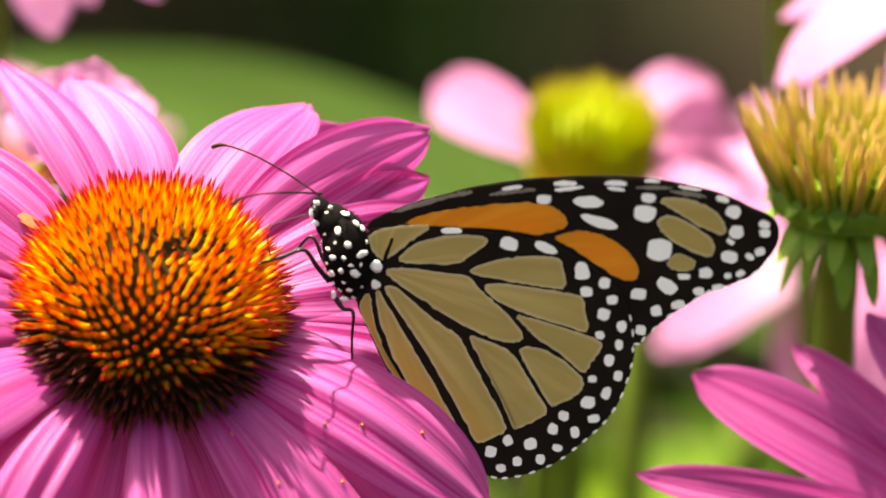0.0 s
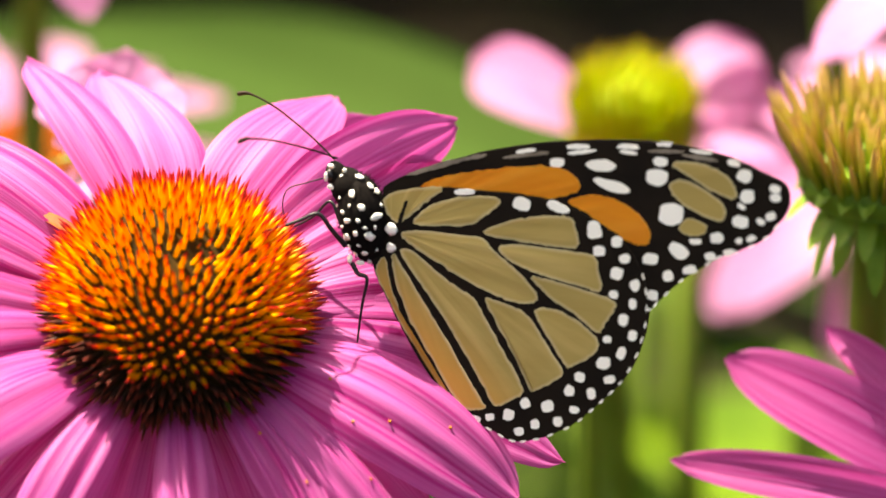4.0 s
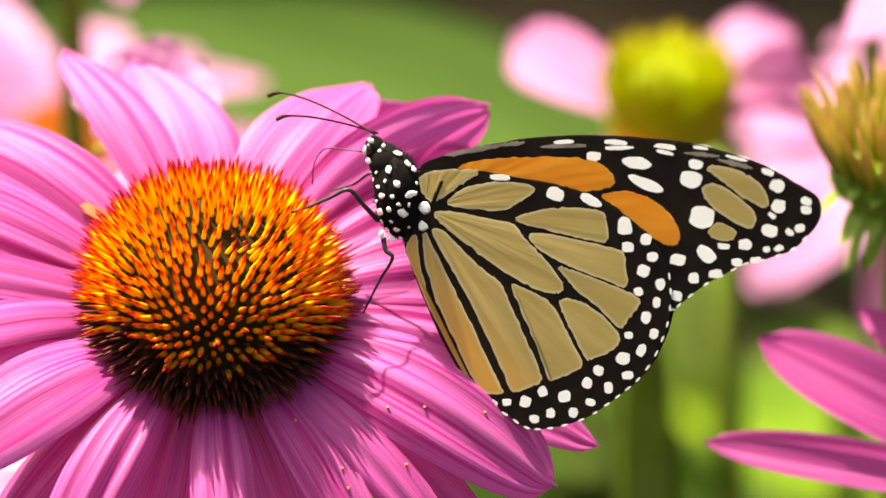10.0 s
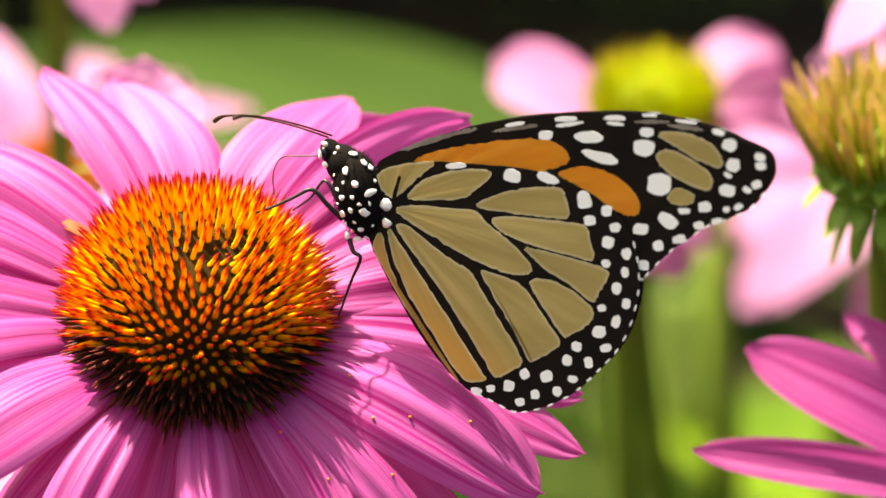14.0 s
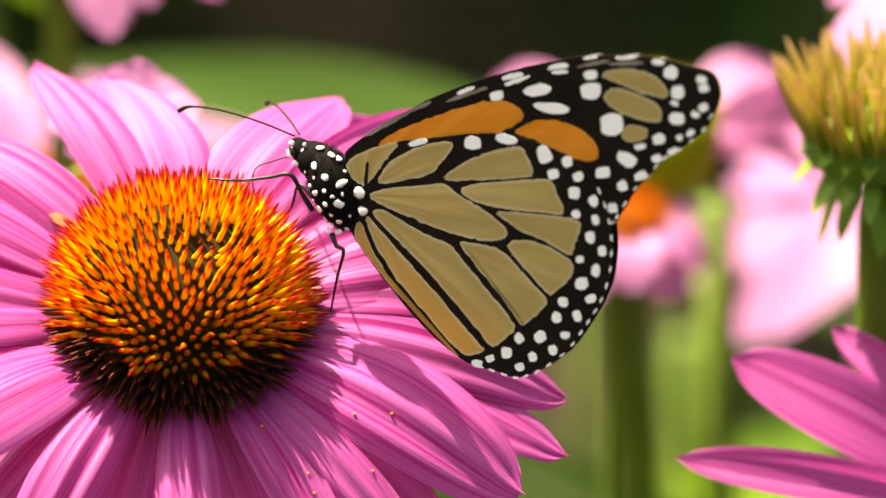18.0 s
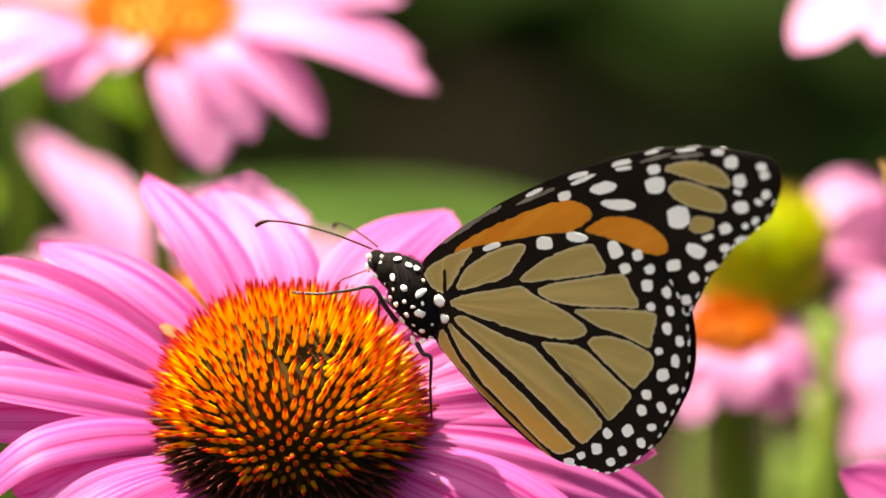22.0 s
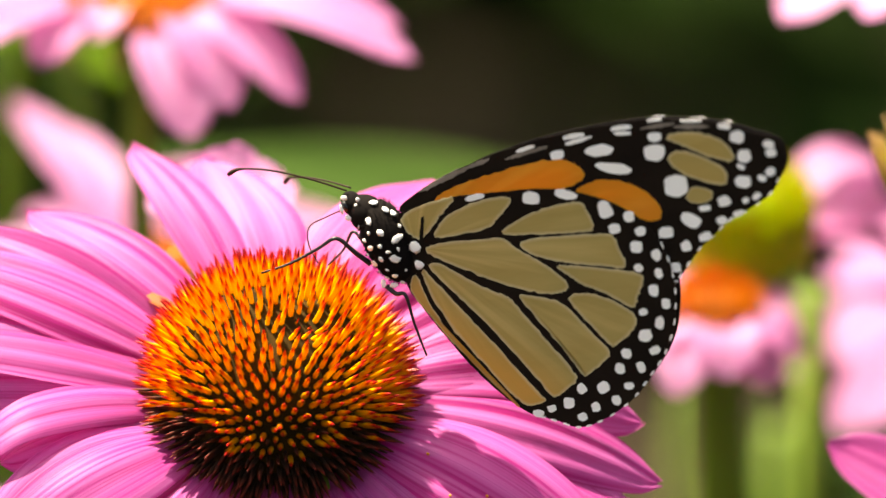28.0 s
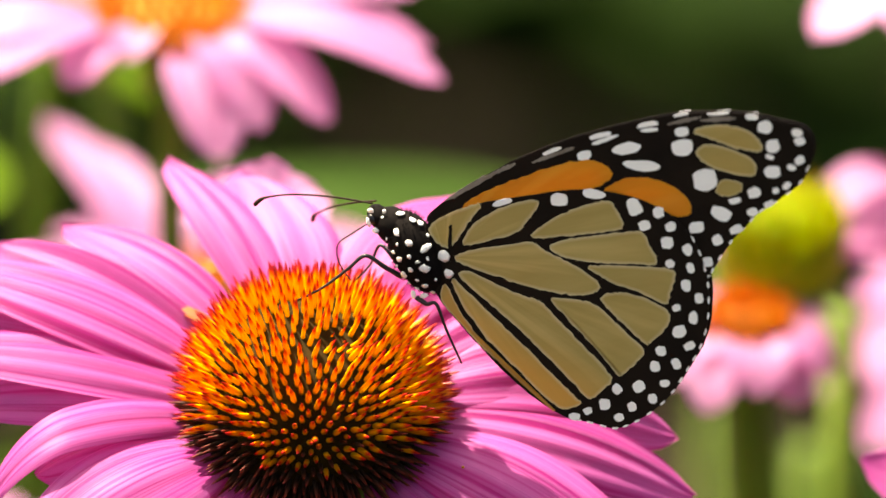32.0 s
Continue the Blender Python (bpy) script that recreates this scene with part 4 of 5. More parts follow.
# ---------------------------------------------------------------- leaves and ground
def leaf_mesh(length, width, droop, seed, nu=8, nv=16):
    rnd = random.Random(seed)
    bm = bmesh.new()
    grid = []
    for j in range(nv + 1):
        s = j / nv
        half = width / 2 * math.sin(math.pi * min(1.0, 0.04 + 0.96 * s)) ** 0.8
        grid.append([bm.verts.new((length * s, (2 * i / nu - 1) * half, -droop * s * s + 0.16 * width * (2 * i / nu - 1) ** 2 * 0.5 + 0.02 * width * math.sin(9 * s + i))) for i in range(nu + 1)])
    for j in range(nv):
        for i in range(nu):
            bm.faces.new((grid[j][i], grid[j + 1][i], grid[j + 1][i + 1], grid[j][i + 1]))
    bmesh.ops.remove_doubles(bm, verts=bm.verts, dist=1e-6)
    return bm


def leaf_plant(name, label, x, y, stalks, leaves, length, width, height, mat, seed, category="plant", spread=0.06, lowest=0.25):
    rnd = random.Random(seed)
    ob = empty(name, pose(x, y, 0))
    tagged(ob, label, category)
    for k in range(stalks):
        px, py = rnd.uniform(-spread, spread), rnd.uniform(-spread, spread) * 0.8
        h = height * rnd.uniform(0.8, 1.0)
        st = part("stalk", tube(smooth_line([(px, py, 0), (px * 1.2, py, h * 0.5), (px * 1.6, py * 1.3, h)], 5), 0.0025, 7), STEM, ob)
        for i in range(leaves):
            z = h * (lowest + (1 - lowest) * (i + 0.5) / leaves)
            l = part("leaf", leaf_mesh(length * rnd.uniform(0.7, 1.1), width * rnd.uniform(0.8, 1.1), length * rnd.uniform(0.1, 0.5), seed + i), mat, st)
            l.matrix_basis = pose(px * (1 + 0.6 * z / h), py * (1 + 0.3 * z / h), z, rnd.uniform(-20, 20), rnd.uniform(-40, 5), i * 137.5 + rnd.uniform(-20, 20))
    return ob


def broad_leaf(label, m, length, width, mat):
    """A plant of which one wide blade stands out, on a stalk from the ground."""
    ob = empty("broad_leaf_plant", m)
    tagged(ob, label, "plant")
    part("blade", leaf_mesh(length, width, length * 0.08, 4, 10, 20), mat, ob)
    foot = ground_foot(ob, (-0.03, 0.03))
    part("stalk", tube(smooth_line([(0, 0, 0), (-0.01, 0, -0.03), tuple(foot)], 6), 0.002, 8), STEM, ob)
    return ob


def ground_sheet():
    bm = bmesh.new()
    n = 60
    def warp(k):
        t = 2 * k / n - 1
        return 60 * t ** 3 + 2.5 * t
    grid = [[bm.verts.new((warp(i), warp(j) + 1, 0.02 * noise.noise((warp(i) * 3, warp(j) * 3, 0)))) for i in range(n + 1)] for j in range(n + 1)]
    for j in range(n):
        for i in range(n):
            bm.faces.new((grid[j][i], grid[j][i + 1], grid[j + 1][i + 1], grid[j + 1][i]))
    return tagged(finish("ground", bm, SOIL), "garden soil under the plants, its shade put into a dark colour", kind="structure")


ground_sheet()
LEFT_PETALS = [(-74, 26, -7.5, 10, 3, 0.2), (-58, 24, -6.5, 9, 3, 0.3), (-40, 28, -5.5, 9, 3, 0.3), (-22, 39.5, -2.8, 9, 3, 0.1), (-5, 35, -3, 10, 2, 0.1), (15, 34, -2, 10, 2, 0.1), (35, 34, -1, 11, 2, 0.1), (-112, 15.5, 0.0, 6, 2, 0.2),
    (55, 33, 0, 11, 2, 0.1), (75, 34, 0, 11, 2, 0.1), (97, 33, 0, 11, 2, 0.1), (120, 34, 0, 11, 2, 0.1), (140, 33, 0, 11, 2, 0.1), (160, 33, 0, 10, 2, 0.1), (-168, 31, 0, 10, 2, 0.1), (-150, 29, -2, 9, 2, 0.1), (-133, 20, -1.5, 9, 2, 0.6)]
high_flower = back_flower("coneflower", "pale pink coneflower with a flat orange cone", pose(-0.0197, 0.1379, 0.7488, 12, 0, 0), ORANGE_SOFT, LEFT_PETALS, 9.8, 2.6, PALE_PINK, 100, 95, spine_len=2.0)
back_flower("coneflower", "pale pink coneflower with an orange cone behind the nearer petals", pose(-0.0173, 0.1750, 0.6944, 16, 0, 0), ORANGE_SOFT, ring(13, 30, -2, 9.5, 3, 0.1, 2) + [(115, 33, 5, 6.5, 2, 0.0), (124, 37, 10, 6.5, 2, 0.0)], 6.5, 4.0, PALE_PINK, 120)
back_flower("coneflower", "small pink coneflower half hidden behind the orange cone", pose(-0.0072, 0.0700, 0.7355, 24, 0, 0), ORANGE_SOFT, ring(9, 10, 9, 7.5, 2, 0.0, 12), 3.5, 2, PALE_PINK, 300, count=90)
back_flower("coneflower", "pale pink coneflower low behind the curled petal", pose(-0.0420, 0.1200, 0.6640, 20, 0, 0), ORANGE_SOFT, ring(12, 25, 9, 10, 3, 0.1, 15), 7, 3, PALE_PINK, 320)
YELLOW_PETALS = [(154, 23.5, 7.0, 14.5, 1.0, 0.0, -24), (98, 18, -2, 11, 2, 0.2), (40, 22.0, 7.5, 13.5, 1.0, 0.0, 18), (26, 24, 0.5, 13, 2, 0.0, 8), (2, 23, -3, 11, 3, 0.1)]
back_flower("coneflower", "young coneflower with a tall yellow-green cone and pale petals", pose(0.0613, 0.1284, 0.7158, 4, 0, 0), PALE_SPINE, YELLOW_PETALS, 7.6, 8.0, PALE_PINK, 140, 110, 170, 4.0, heart=YELLOW_HEART, crown=0.75, lean=(0.06, 0.05), thick=1.7)
bud = spiky_flower(pose(0.0876, 0.0451, 0.7422, 6, 0, 0))
back_flower("coneflower", "small pink coneflower with an orange cone, low among stems", pose(0.0570, 0.1180, 0.7100, 12, 0, 0), ORANGE_SOFT, ring(12, 13.5, -5, 9, 2, 0.3, 4), 5.0, 3.5, PALE_PINK, 160)
back_flower("coneflower", "pale pink coneflower turned with its face outward", pose(0.1072, 0.1862, 0.6913, 22, 0, 0), ORANGE_SOFT, ring(15, 37, -11, 14, 4, 0.12, 5), 8, 5, PALE_PINK, 180)
back_flower("coneflower", "pale pink coneflower standing high above the others", pose(0.0909, 0.1500, 0.7567, 10, 0, 0), ORANGE_SOFT, ring(13, 37, -2, 12, 3, 0.1, 6), 8, 5, PALE_PINK, 200, lean=(0.09, 0.02))
back_flower("coneflower", "pink coneflower with spreading petals beside the unopened head", pose(0.1140, 0.0967, 0.7565, 10, 0, 0), ORANGE_SOFT, ring(14, 34, -9, 12, 3, 0.3, 9), 8, 5, PALE_PINK, 240)
RIGHT_PETALS = [(152, 47, 2, 10, 3, 0.1), (170, 49.5, 4, 6.0, 4, 0.1), (138, 39, 1, 5.5, 3, 0.1), (123, 36, 1, 6.5, 3, 0.1), (95, 40, 0, 10, 3, 0.1)] + ring(10, 42, 0, 12, 4, 0.1, 7, 200, 250)
back_flower("coneflower", "pink coneflower with long petals reaching towards the butterfly", pose(0.1097, 0.0251, 0.7020, 60, 0, 0), ORANGE_SOFT, RIGHT_PETALS, 13, 8, PINK, 220)
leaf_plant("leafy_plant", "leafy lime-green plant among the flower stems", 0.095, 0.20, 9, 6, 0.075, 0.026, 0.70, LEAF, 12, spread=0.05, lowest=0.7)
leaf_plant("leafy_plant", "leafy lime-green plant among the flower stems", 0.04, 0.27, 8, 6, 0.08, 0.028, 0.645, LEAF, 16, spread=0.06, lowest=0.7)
leaf_plant("leafy_plant", "leafy lime-green plant among the flower stems", 0.075, 0.33, 10, 6, 0.085, 0.032, 0.66, LIME, 19, spread=0.07, lowest=0.6)
leaf_plant("leafy_plant", "leafy lime-green plant below the flower heads", -0.055, 0.13, 8, 6, 0.075, 0.028, 0.66, LIME, 23, spread=0.04, lowest=0.6)
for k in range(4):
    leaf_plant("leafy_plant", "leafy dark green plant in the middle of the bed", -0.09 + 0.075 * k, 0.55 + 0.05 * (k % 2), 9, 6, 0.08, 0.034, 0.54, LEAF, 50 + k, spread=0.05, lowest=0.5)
leaf_plant("leafy_plant", "leafy green plant behind the tallest flower", -0.083, 0.25, 13, 9, 0.042, 0.022, 0.735, LIME, 13, spread=0.022, lowest=0.8)
broad_leaf("broad-leaved plant with one wide light green blade", pose(-0.0268, 0.2345, 0.6880, 18, 9, 0), 0.112, 0.036, LEAF_SOFT)
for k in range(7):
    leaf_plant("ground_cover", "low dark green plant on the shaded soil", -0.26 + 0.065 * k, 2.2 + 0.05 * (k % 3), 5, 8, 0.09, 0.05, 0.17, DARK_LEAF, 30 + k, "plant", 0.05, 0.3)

flower = main_flower()
butterfly, forewing, far_forewing = build_butterfly()
antenna_near = antenna(butterfly, 1.0)
antenna_far = antenna(butterfly, 0.7)
leg_front = leg(butterfly, [(0, 0, 0), (-1.7, 2.0, 0.5), (-3.4, 4.0, 0.8), (-5.8, 3.1, 0.6), (-9.6, 1.7, 0.2), (-13.4, 1.0, -0.2)], 0.29)
leg_far = leg(butterfly, [(0, 0, 0), (-1.4, 2.0, -0.6), (-2.8, 4.6, -1.0), (-5.0, 2.6, -1.4), (-7.6, 1.2, -1.6)], 0.24)
leg_hind = leg(butterfly, [(0, 0, 0), (0.6, -1.4, 0.5), (1.6, -2.2, 0.8), (0.2, -5.4, 0.6), (-1.4, -9.6, 0.2)], 0.28)
tongue = part("proboscis", tube([p * MM for p in smooth_line([(0, 0, 0), (-2.4, -0.1, 0), (-4.8, -0.4, 0), (-5.9, -2.4, 0), (-5.8, -5.0, 0)], 5)], 0.09 * MM, 6), CHITIN, butterfly, "thin curved proboscis")


# ---------------------------------------------------------------- what moves
def motions():
    walk(butterfly, [
        (0, pose(0.02774, 0.00715, 0.74513, 82.5, 0.4, -10.4)),
        (0.5, pose(0.02786, 0.00745, 0.74566, 81.0, 0.2, -11.5)),
        (1, pose(0.02955, 0.00755, 0.74598, 81.0, 4.3, -12.4)),
        (1.5, pose(0.02735, 0.00806, 0.74698, 80.0, -6.4, -11.9)),
        (2, pose(0.02735, 0.00838, 0.74721, 79.4, -1.6, -12.8)),
        (2.5, pose(0.02616, 0.00845, 0.74745, 79.5, -4.7, -11.6)),
        (3, pose(0.02615, 0.00861, 0.74791, 78.9, -5.6, -15.4)),
        (3.5, pose(0.02677, 0.00895, 0.74827, 78.4, -1.1, -15.1)),
        (5.5, pose(0.02541, 0.00936, 0.74870, 75.9, -3.8, -10.5)),
        (6, pose(0.02570, 0.00948, 0.74871, 76.2, -4.9, -12.7)),
        (6.5, pose(0.02697, 0.00944, 0.74904, 75.4, 3.2, -19.2)),
        (7, pose(0.02613, 0.00923, 0.74907, 74.0, 3.0, -15.5)),
        (7.5, pose(0.02646, 0.00904, 0.74922, 76.0, 4.0, -15.6)),
        (8, pose(0.02630, 0.00882, 0.74939, 77.3, 3.8, -15.8)),
        (8.5, pose(0.02665, 0.00887, 0.74939, 75.2, 5.4, -13.3)),
        (9, pose(0.02638, 0.00878, 0.74951, 76.2, 4.4, -13.7)),
        (9.5, pose(0.02611, 0.00840, 0.74933, 75.7, 4.9, -12.4)),
        (10, pose(0.02661, 0.00821, 0.74991, 76.7, 3.3, -16.9)),
        (10.5, pose(0.02610, 0.00816, 0.75026, 76.2, 2.3, -15.0)),
        (11, pose(0.02508, 0.00830, 0.75123, 77.7, -0.8, -14.2)),
        (11.5, pose(0.02502, 0.00819, 0.75124, 77.8, -1.0, -14.8)),
        (12, pose(0.02506, 0.00792, 0.75130, 80.2, 0.2, -16.6)),
        (12.5, pose(0.02496, 0.00776, 0.75151, 79.5, -0.6, -17.3)),
        (13, pose(0.02429, 0.00781, 0.75181, 78.9, -3.3, -17.3)),
        (13.5, pose(0.02426, 0.00767, 0.75193, 78.7, -2.9, -17.4)),
        (14, pose(0.02419, 0.00745, 0.75201, 79.6, -2.6, -17.8)),
        (14.5, pose(0.02403, 0.00731, 0.75222, 79.9, -2.9, -16.9)),
        (15, pose(0.02438, 0.00719, 0.75239, 78.2, -2.2, -17.3)),
        (15.5, pose(0.02354, 0.00721, 0.75308, 79.2, -7.8, -17.4)),
        (17.5, pose(0.02345, 0.00668, 0.75321, 85.2, -12.6, -22.8)),
        (18, pose(0.02280, 0.00664, 0.75342, 81.8, -14.5, -21.8)),
        (18.5, pose(0.02266, 0.00650, 0.75371, 84.7, -13.4, -22.5)),
        (19, pose(0.02247, 0.00632, 0.75397, 82.3, -16.0, -21.0)),
        (19.5, pose(0.02235, 0.00629, 0.75410, 82.1, -14.9, -20.5)),
        (20, pose(0.02147, 0.00616, 0.75423, 84.6, -16.6, -21.3)),
        (20.5, pose(0.02081, 0.00607, 0.75437, 85.0, -20.8, -20.9)),
        (21, pose(0.02072, 0.00592, 0.75405, 83.8, -16.6, -22.1)),
        (21.5, pose(0.01971, 0.00570, 0.75421, 84.7, -20.8, -25.7)),
        (22, pose(0.01940, 0.00548, 0.75438, 85.4, -19.1, -24.4)),
        (22.5, pose(0.01877, 0.00538, 0.75477, 86.4, -20.6, -24.1)),
        (23, pose(0.01852, 0.00514, 0.75485, 86.7, -19.9, -24.2)),
        (23.5, pose(0.01860, 0.00494, 0.75484, 85.3, -18.5, -25.8)),
        (24, pose(0.01797, 0.00463, 0.75497, 86.3, -20.5, -26.3)),
        (24.5, pose(0.01723, 0.00461, 0.75517, 90.5, -24.9, -24.7)),
        (25, pose(0.01729, 0.00480, 0.75549, 91.0, -20.6, -29.8)),
        (25.5, pose(0.01742, 0.00548, 0.75699, 86.0, -22.1, -25.9)),
        (26, pose(0.01727, 0.00573, 0.75773, 84.1, -26.1, -23.6)),
        (26.5, pose(0.01704, 0.00574, 0.75785, 84.9, -28.0, -23.2)),
        (28.5, pose(0.01779, 0.00559, 0.75747, 88.0, -10.5, -16.7)),
        (29, pose(0.01750, 0.00554, 0.75762, 87.1, -11.3, -16.6)),
        (29.5, pose(0.01671, 0.00564, 0.75786, 85.7, -16.3, -14.6)),
        (30, pose(0.01669, 0.00570, 0.75789, 87.2, -14.7, -14.9)),
        (30.5, pose(0.01693, 0.00570, 0.75774, 87.2, -14.4, -15.4)),
        (31, pose(0.01735, 0.00569, 0.75769, 87.0, -13.6, -15.9)),
        (31.5, pose(0.01729, 0.00577, 0.75799, 85.5, -12.2, -13.8)),
        (32, pose(0.01683, 0.00569, 0.75807, 85.8, -15.6, -14.5)),
    ])
    for wing_part in (forewing, far_forewing):
        walk(wing_part, [
            (0, pose(0, 0, 0, 0, 0, 1.54)),
            (0.5, pose(0, 0, 0, 0, 0, 1.47)),
            (1, pose(0, 0, 0, 0, 0, 1.83)),
            (1.5, pose(0, 0, 0, 0, 0, 2.10)),
            (2, pose(0, 0, 0, 0, 0, 2.09)),
            (2.5, pose(0, 0, 0, 0, 0, 2.03)),
            (3, pose(0, 0, 0, 0, 0, 1.26)),
            (3.5, pose(0, 0, 0, 0, 0, 0.66)),
            (5.5, pose(0, 0, 0, 0, 0, -0.97)),
            (6, pose(0, 0, 0, 0, 0, -0.76)),
            (6.5, pose(0, 0, 0, 0, 0, -0.25)),
            (7, pose(0, 0, 0, 0, 0, -0.07)),
            (7.5, pose(0, 0, 0, 0, 0, 0.03)),
            (8, pose(0, 0, 0, 0, 0, -0.05)),
            (8.5, pose(0, 0, 0, 0, 0, -0.22)),
            (9, pose(0, 0, 0, 0, 0, -0.23)),
            (9.5, pose(0, 0, 0, 0, 0, -0.17)),
            (10, pose(0, 0, 0, 0, 0, 0.05)),
            (10.5, pose(0, 0, 0, 0, 0, 0.01)),
            (11, pose(0, 0, 0, 0, 0, 0.06)),
            (11.5, pose(0, 0, 0, 0, 0, -0.06)),
            (12, pose(0, 0, 0, 0, 0, -0.10)),
            (12.5, pose(0, 0, 0, 0, 0, -0.18)),
            (13, pose(0, 0, 0, 0, 0, -0.22)),
            (13.5, pose(0, 0, 0, 0, 0, -0.25)),
            (14, pose(0, 0, 0, 0, 0, -0.37)),
            (14.5, pose(0, 0, 0, 0, 0, -0.41)),
            (15, pose(0, 0, 0, 0, 0, -0.29)),
            (15.5, pose(0, 0, 0, 0, 0, -0.25)),
            (17.5, pose(0, 0, 0, 0, 0, -0.17)),
            (18, pose(0, 0, 0, 0, 0, 0.00)),
            (18.5, pose(0, 0, 0, 0, 0, -0.36)),
            (19, pose(0, 0, 0, 0, 0, -0.06)),
            (19.5, pose(0, 0, 0, 0, 0, -0.13)),
            (20, pose(0, 0, 0, 0, 0, -0.27)),
            (20.5, pose(0, 0, 0, 0, 0, -0.22)),
            (21, pose(0, 0, 0, 0, 0, -0.30)),
            (21.5, pose(0, 0, 0, 0, 0, -0.51)),
            (22, pose(0, 0, 0, 0, 0, -0.45)),
            (22.5, pose(0, 0, 0, 0, 0, -0.61)),
            (23, pose(0, 0, 0, 0, 0, -0.63)),
            (23.5, pose(0, 0, 0, 0, 0, -0.67)),
            (24, pose(0, 0, 0, 0, 0, -0.78)),
            (24.5, pose(0, 0, 0, 0, 0, -0.90)),
            (25, pose(0, 0, 0, 0, 0, -1.11)),
            (25.5, pose(0, 0, 0, 0, 0, -1.30)),
            (26, pose(0, 0, 0, 0, 0, -1.22)),
            (26.5, pose(0, 0, 0, 0, 0, -1.08)),
            (28.5, pose(0, 0, 0, 0, 0, -1.31)),
            (29, pose(0, 0, 0, 0, 0, -1.21)),
            (29.5, pose(0, 0, 0, 0, 0, -1.26)),
            (30, pose(0, 0, 0, 0, 0, -1.30)),
            (30.5, pose(0, 0, 0, 0, 0, -1.35)),
            (31, pose(0, 0, 0, 0, 0, -1.57)),
            (31.5, pose(0, 0, 0, 0, 0, -1.61)),
            (32, pose(0, 0, 0, 0, 0, -1.47)),
        ])
    walk(antenna_near, [
        (0, pose(-0.00740, 0.00800, 0.00070, 0, -6, -17.5)),
        (2, pose(-0.00740, 0.00800, 0.00070, 0, -6, -29.0)),
        (6, pose(-0.00740, 0.00800, 0.00070, 0, -6, -24.3)),
        (9, pose(-0.00740, 0.00800, 0.00070, 0, -6, -12.4)),
        (13, pose(-0.00740, 0.00800, 0.00070, 0, -2, -4.0)),
        (15.5, pose(-0.00740, 0.00800, 0.00070, 0, 8, -10.0)),
        (18, pose(-0.00740, 0.00800, 0.00070, 0, 16, -22.0)),
        (20, pose(-0.00740, 0.00800, 0.00070, 0, 18, -25.0)),
        (23, pose(-0.00740, 0.00800, 0.00070, 0, 18, -27.0)),
        (24, pose(-0.00740, 0.00800, 0.00070, 0, 18, -25.0)),
        (26, pose(-0.00740, 0.00800, 0.00070, 0, 18, -25.0)),
        (28.5, pose(-0.00740, 0.00800, 0.00070, 0, 12, -17.0)),
        (30, pose(-0.00740, 0.00800, 0.00070, 0, 10, -16.0)),
        (32, pose(-0.00740, 0.00800, 0.00070, 0, 8, -11.0)),
    ])
    walk(antenna_far, [
        (0, pose(-0.00740, 0.00800, -0.00070, 0, 50, 0.0)),
        (2, pose(-0.00740, 0.00800, -0.00070, 0, 48, -14.0)),
        (3, pose(-0.00740, 0.00800, -0.00070, 0, 48, -16.0)),
        (6, pose(-0.00740, 0.00800, -0.00070, 0, 34, -8.0)),
        (9, pose(-0.00740, 0.00800, -0.00070, 0, 42, -6.0)),
        (13, pose(-0.00740, 0.00800, -0.00070, 0, 48, -17.0)),
        (14, pose(-0.00740, 0.00800, -0.00070, 0, 48, -20.0)),
        (15, pose(-0.00740, 0.00800, -0.00070, 0, 46, 26.0)),
        (15.5, pose(-0.00740, 0.00800, -0.00070, 0, 46, 26.0)),
        (18, pose(-0.00740, 0.00800, -0.00070, 0, -50, -18.0)),
        (20, pose(-0.00740, 0.00800, -0.00070, 0, -44, -18.0)),
        (23, pose(-0.00740, 0.00800, -0.00070, 0, -42, -10.0)),
        (25, pose(-0.00740, 0.00800, -0.00070, 0, -42, -20.0)),
        (26, pose(-0.00740, 0.00800, -0.00070, 0, -42, -4.0)),
        (28.5, pose(-0.00740, 0.00800, -0.00070, 0, -36, 2.0)),
        (30, pose(-0.00740, 0.00800, -0.00070, 0, -36, 4.0)),
        (32, pose(-0.00740, 0.00800, -0.00070, 0, -36, 13.0)),
    ])
    walk(leg_front, [
        (0, pose(-0.00570, -0.00240, 0.00090, 0, 14, 0.0)),
        (6, pose(-0.00570, -0.00240, 0.00090, 0, 14, 4.0)),
        (9, pose(-0.00570, -0.00240, 0.00090, 0, 14, 10.0)),
        (13, pose(-0.00570, -0.00220, 0.00090, 0, 14, 4.0)),
        (15.5, pose(-0.00590, -0.00160, 0.00090, 0, 14, 2.0)),
        (18, pose(-0.00680, -0.00130, 0.00090, 0, 14, -23.0)),
        (20, pose(-0.00680, -0.00130, 0.00090, 0, 14, -26.0)),
        (26, pose(-0.00680, -0.00130, 0.00090, 0, 14, -26.0)),
        (28.5, pose(-0.00620, -0.00140, 0.00090, 0, 14, 2.0)),
        (32, pose(-0.00600, -0.00160, 0.00090, 0, 14, 4.0)),
    ])
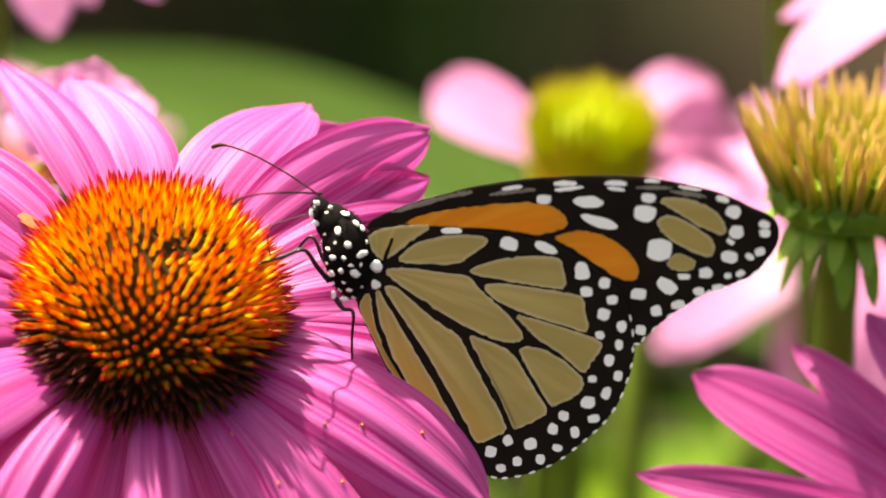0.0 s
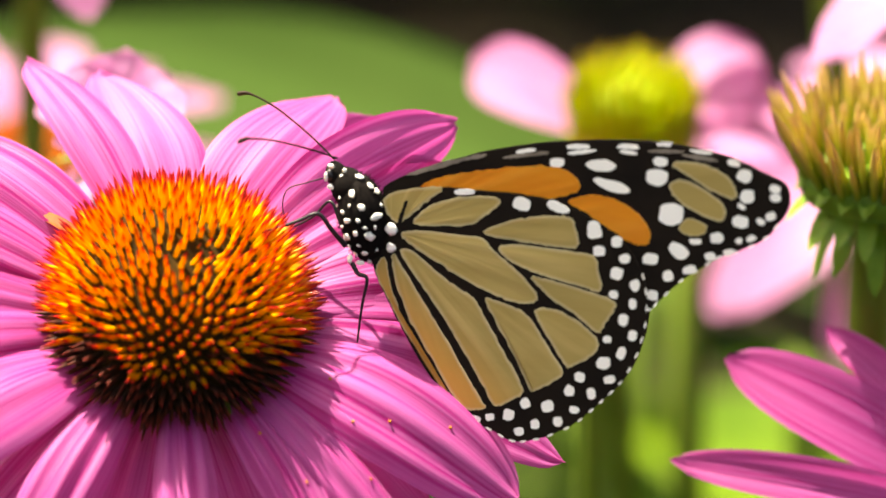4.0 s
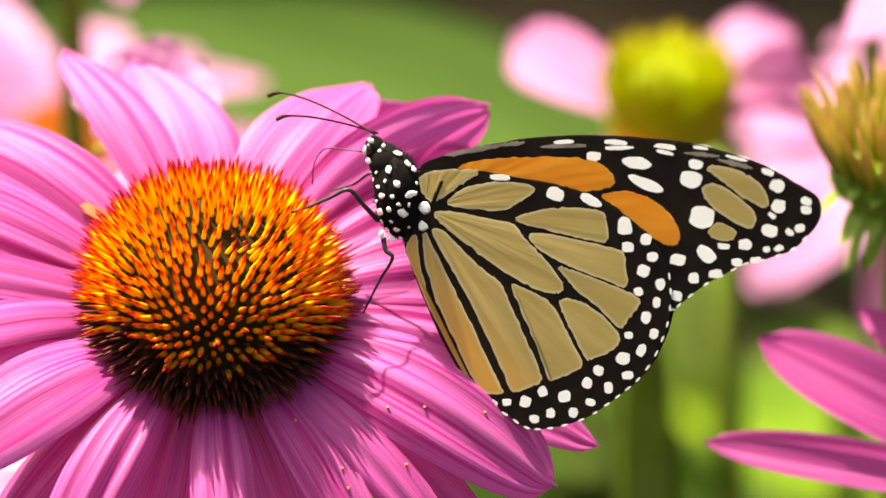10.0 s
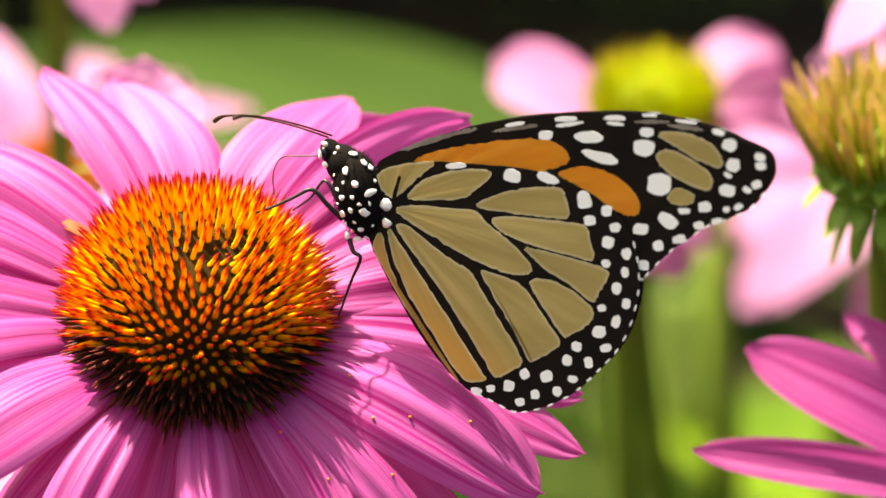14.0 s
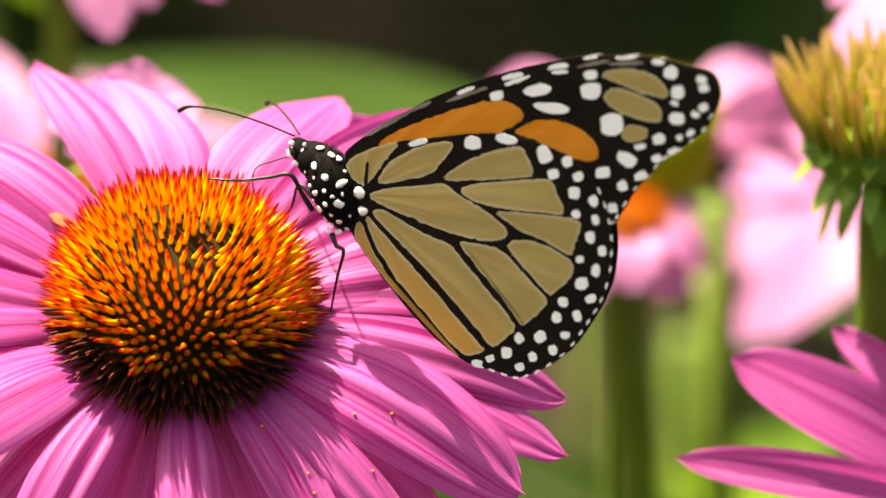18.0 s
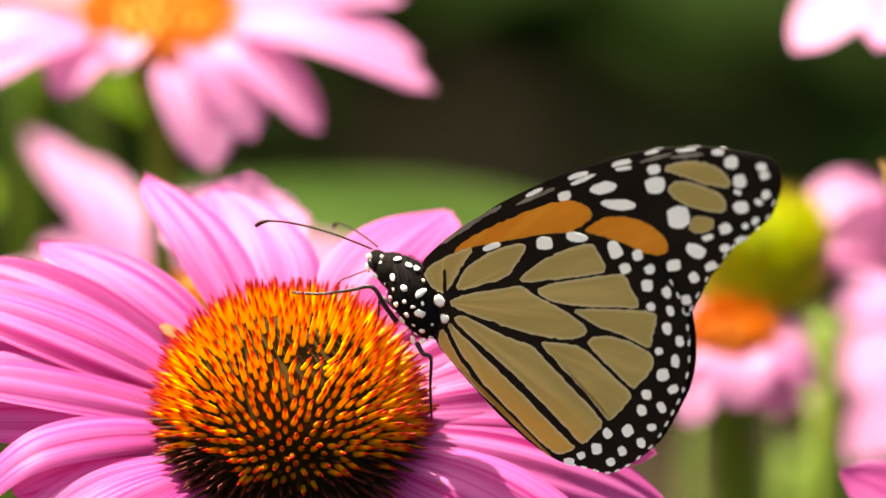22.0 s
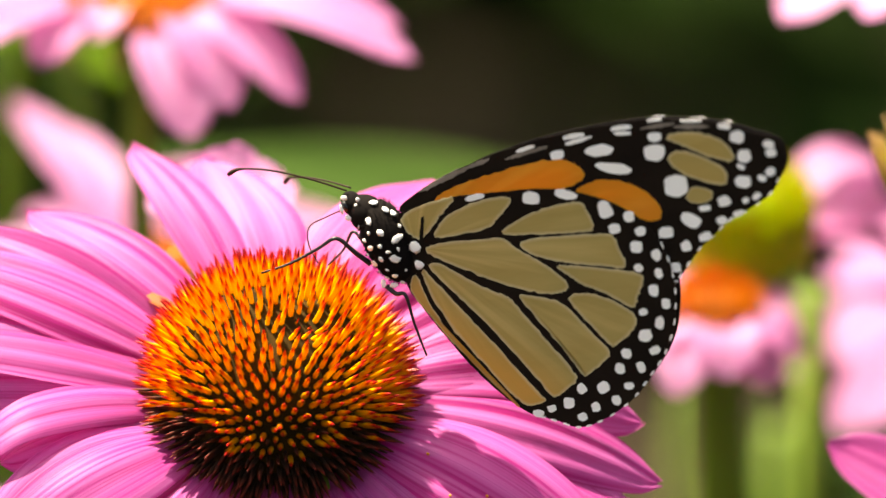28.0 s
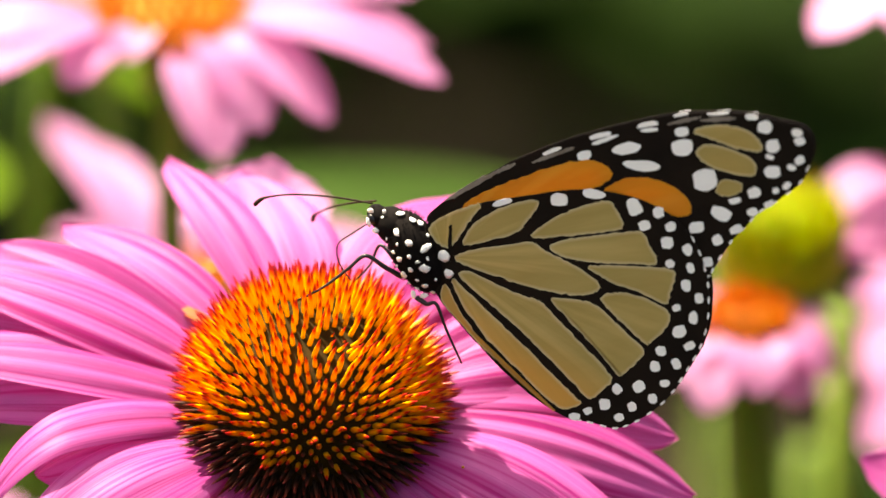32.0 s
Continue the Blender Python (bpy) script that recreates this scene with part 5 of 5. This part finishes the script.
    walk(leg_far, [
        (0, pose(-0.00540, -0.00200, -0.00080, 0, 0, 4.0)),
        (6, pose(-0.00540, -0.00200, -0.00080, 0, 0, -0.8)),
        (9, pose(-0.00540, -0.00200, -0.00080, 0, 0, -5.6)),
        (13, pose(-0.00540, -0.00200, -0.00080, 0, 0, 4.0)),
        (19, pose(-0.00540, -0.00200, -0.00080, 0, 0, 15.2)),
        (23, pose(-0.00540, -0.00200, -0.00080, 0, 0, 16.8)),
        (26, pose(-0.00540, -0.00200, -0.00080, 0, 0, 12.0)),
        (28.5, pose(-0.00540, -0.00200, -0.00080, 0, 0, 5.6)),
        (32, pose(-0.00540, -0.00200, -0.00080, 0, 0, 5.6)),
    ])
    walk(leg_hind, [
        (0, pose(-0.00480, -0.00440, 0.00100, 0, 0, 24.0)),
        (6, pose(-0.00480, -0.00440, 0.00100, 0, 0, 8.0)),
        (9, pose(-0.00480, -0.00440, 0.00100, 0, 0, 0.0)),
        (13, pose(-0.00480, -0.00440, 0.00100, 0, 0, 0.0)),
        (19, pose(-0.00480, -0.00440, 0.00100, 0, 0, -4.0)),
        (23, pose(-0.00480, -0.00440, 0.00100, 0, 0, 6.0)),
        (26, pose(-0.00480, -0.00440, 0.00100, 0, 0, 8.0)),
        (28.5, pose(-0.00480, -0.00440, 0.00100, 0, 0, 30.0)),
        (32, pose(-0.00480, -0.00440, 0.00100, 0, 0, 30.0)),
    ])
    walk(tongue, [
        (0, pose(-0.00880, 0.00560, 0.00020, 0, 0, 20.0)),
        (6, pose(-0.00880, 0.00560, 0.00020, 0, 0, 10.0)),
        (9, pose(-0.00880, 0.00560, 0.00020, 0, 0, 0.0)),
        (13, pose(-0.00880, 0.00560, 0.00020, 0, 0, 0.0)),
        (19, pose(-0.00880, 0.00560, 0.00020, 0, 0, 6.0)),
        (23, pose(-0.00880, 0.00560, 0.00020, 0, 0, 4.0)),
        (26, pose(-0.00880, 0.00560, 0.00020, 0, 0, 0.0)),
        (28.5, pose(-0.00880, 0.00560, 0.00020, 0, 0, 16.0)),
        (32, pose(-0.00880, 0.00560, 0.00020, 0, 0, 18.0)),
    ])
    walk(bud, [
        (0, pose(0.08763, 0.04506, 0.74223, 6, 0, 0)),
        (3, pose(0.08763, 0.04506, 0.74223, 6, 0, 0)),
        (6, pose(0.08763, 0.04422, 0.73991, 6, 0, 0)),
        (13, pose(0.08763, 0.04458, 0.74091, 6, 0, 0)),
        (19, pose(0.08763, 0.04656, 0.74634, 6, 0, 0)),
        (26, pose(0.08763, 0.04675, 0.74687, 6, 0, 0)),
        (32, pose(0.08763, 0.04675, 0.74687, 6, 0, 0)),
    ])
    walk(high_flower, [
        (0, pose(-0.01705, 0.13828, 0.74981, 12, 0, 0)),
        (12, pose(-0.01705, 0.13828, 0.74981, 12, 0, 0)),
        (18, pose(-0.01652, 0.13840, 0.75016, 12, 0, 0)),
        (19, pose(-0.01652, 0.13840, 0.75016, 12, 0, 0)),
        (20, pose(-0.01742, 0.13810, 0.74932, 12, 0, 0)),
        (23, pose(-0.01816, 0.13764, 0.74807, 12, 0, 0)),
        (26, pose(-0.01853, 0.13802, 0.74911, 12, 0, 0)),
        (28.5, pose(-0.01906, 0.13751, 0.74772, 12, 0, 0)),
        (30, pose(-0.01928, 0.13738, 0.74737, 12, 0, 0)),
        (32, pose(-0.01928, 0.13738, 0.74737, 12, 0, 0)),
    ])


motions()
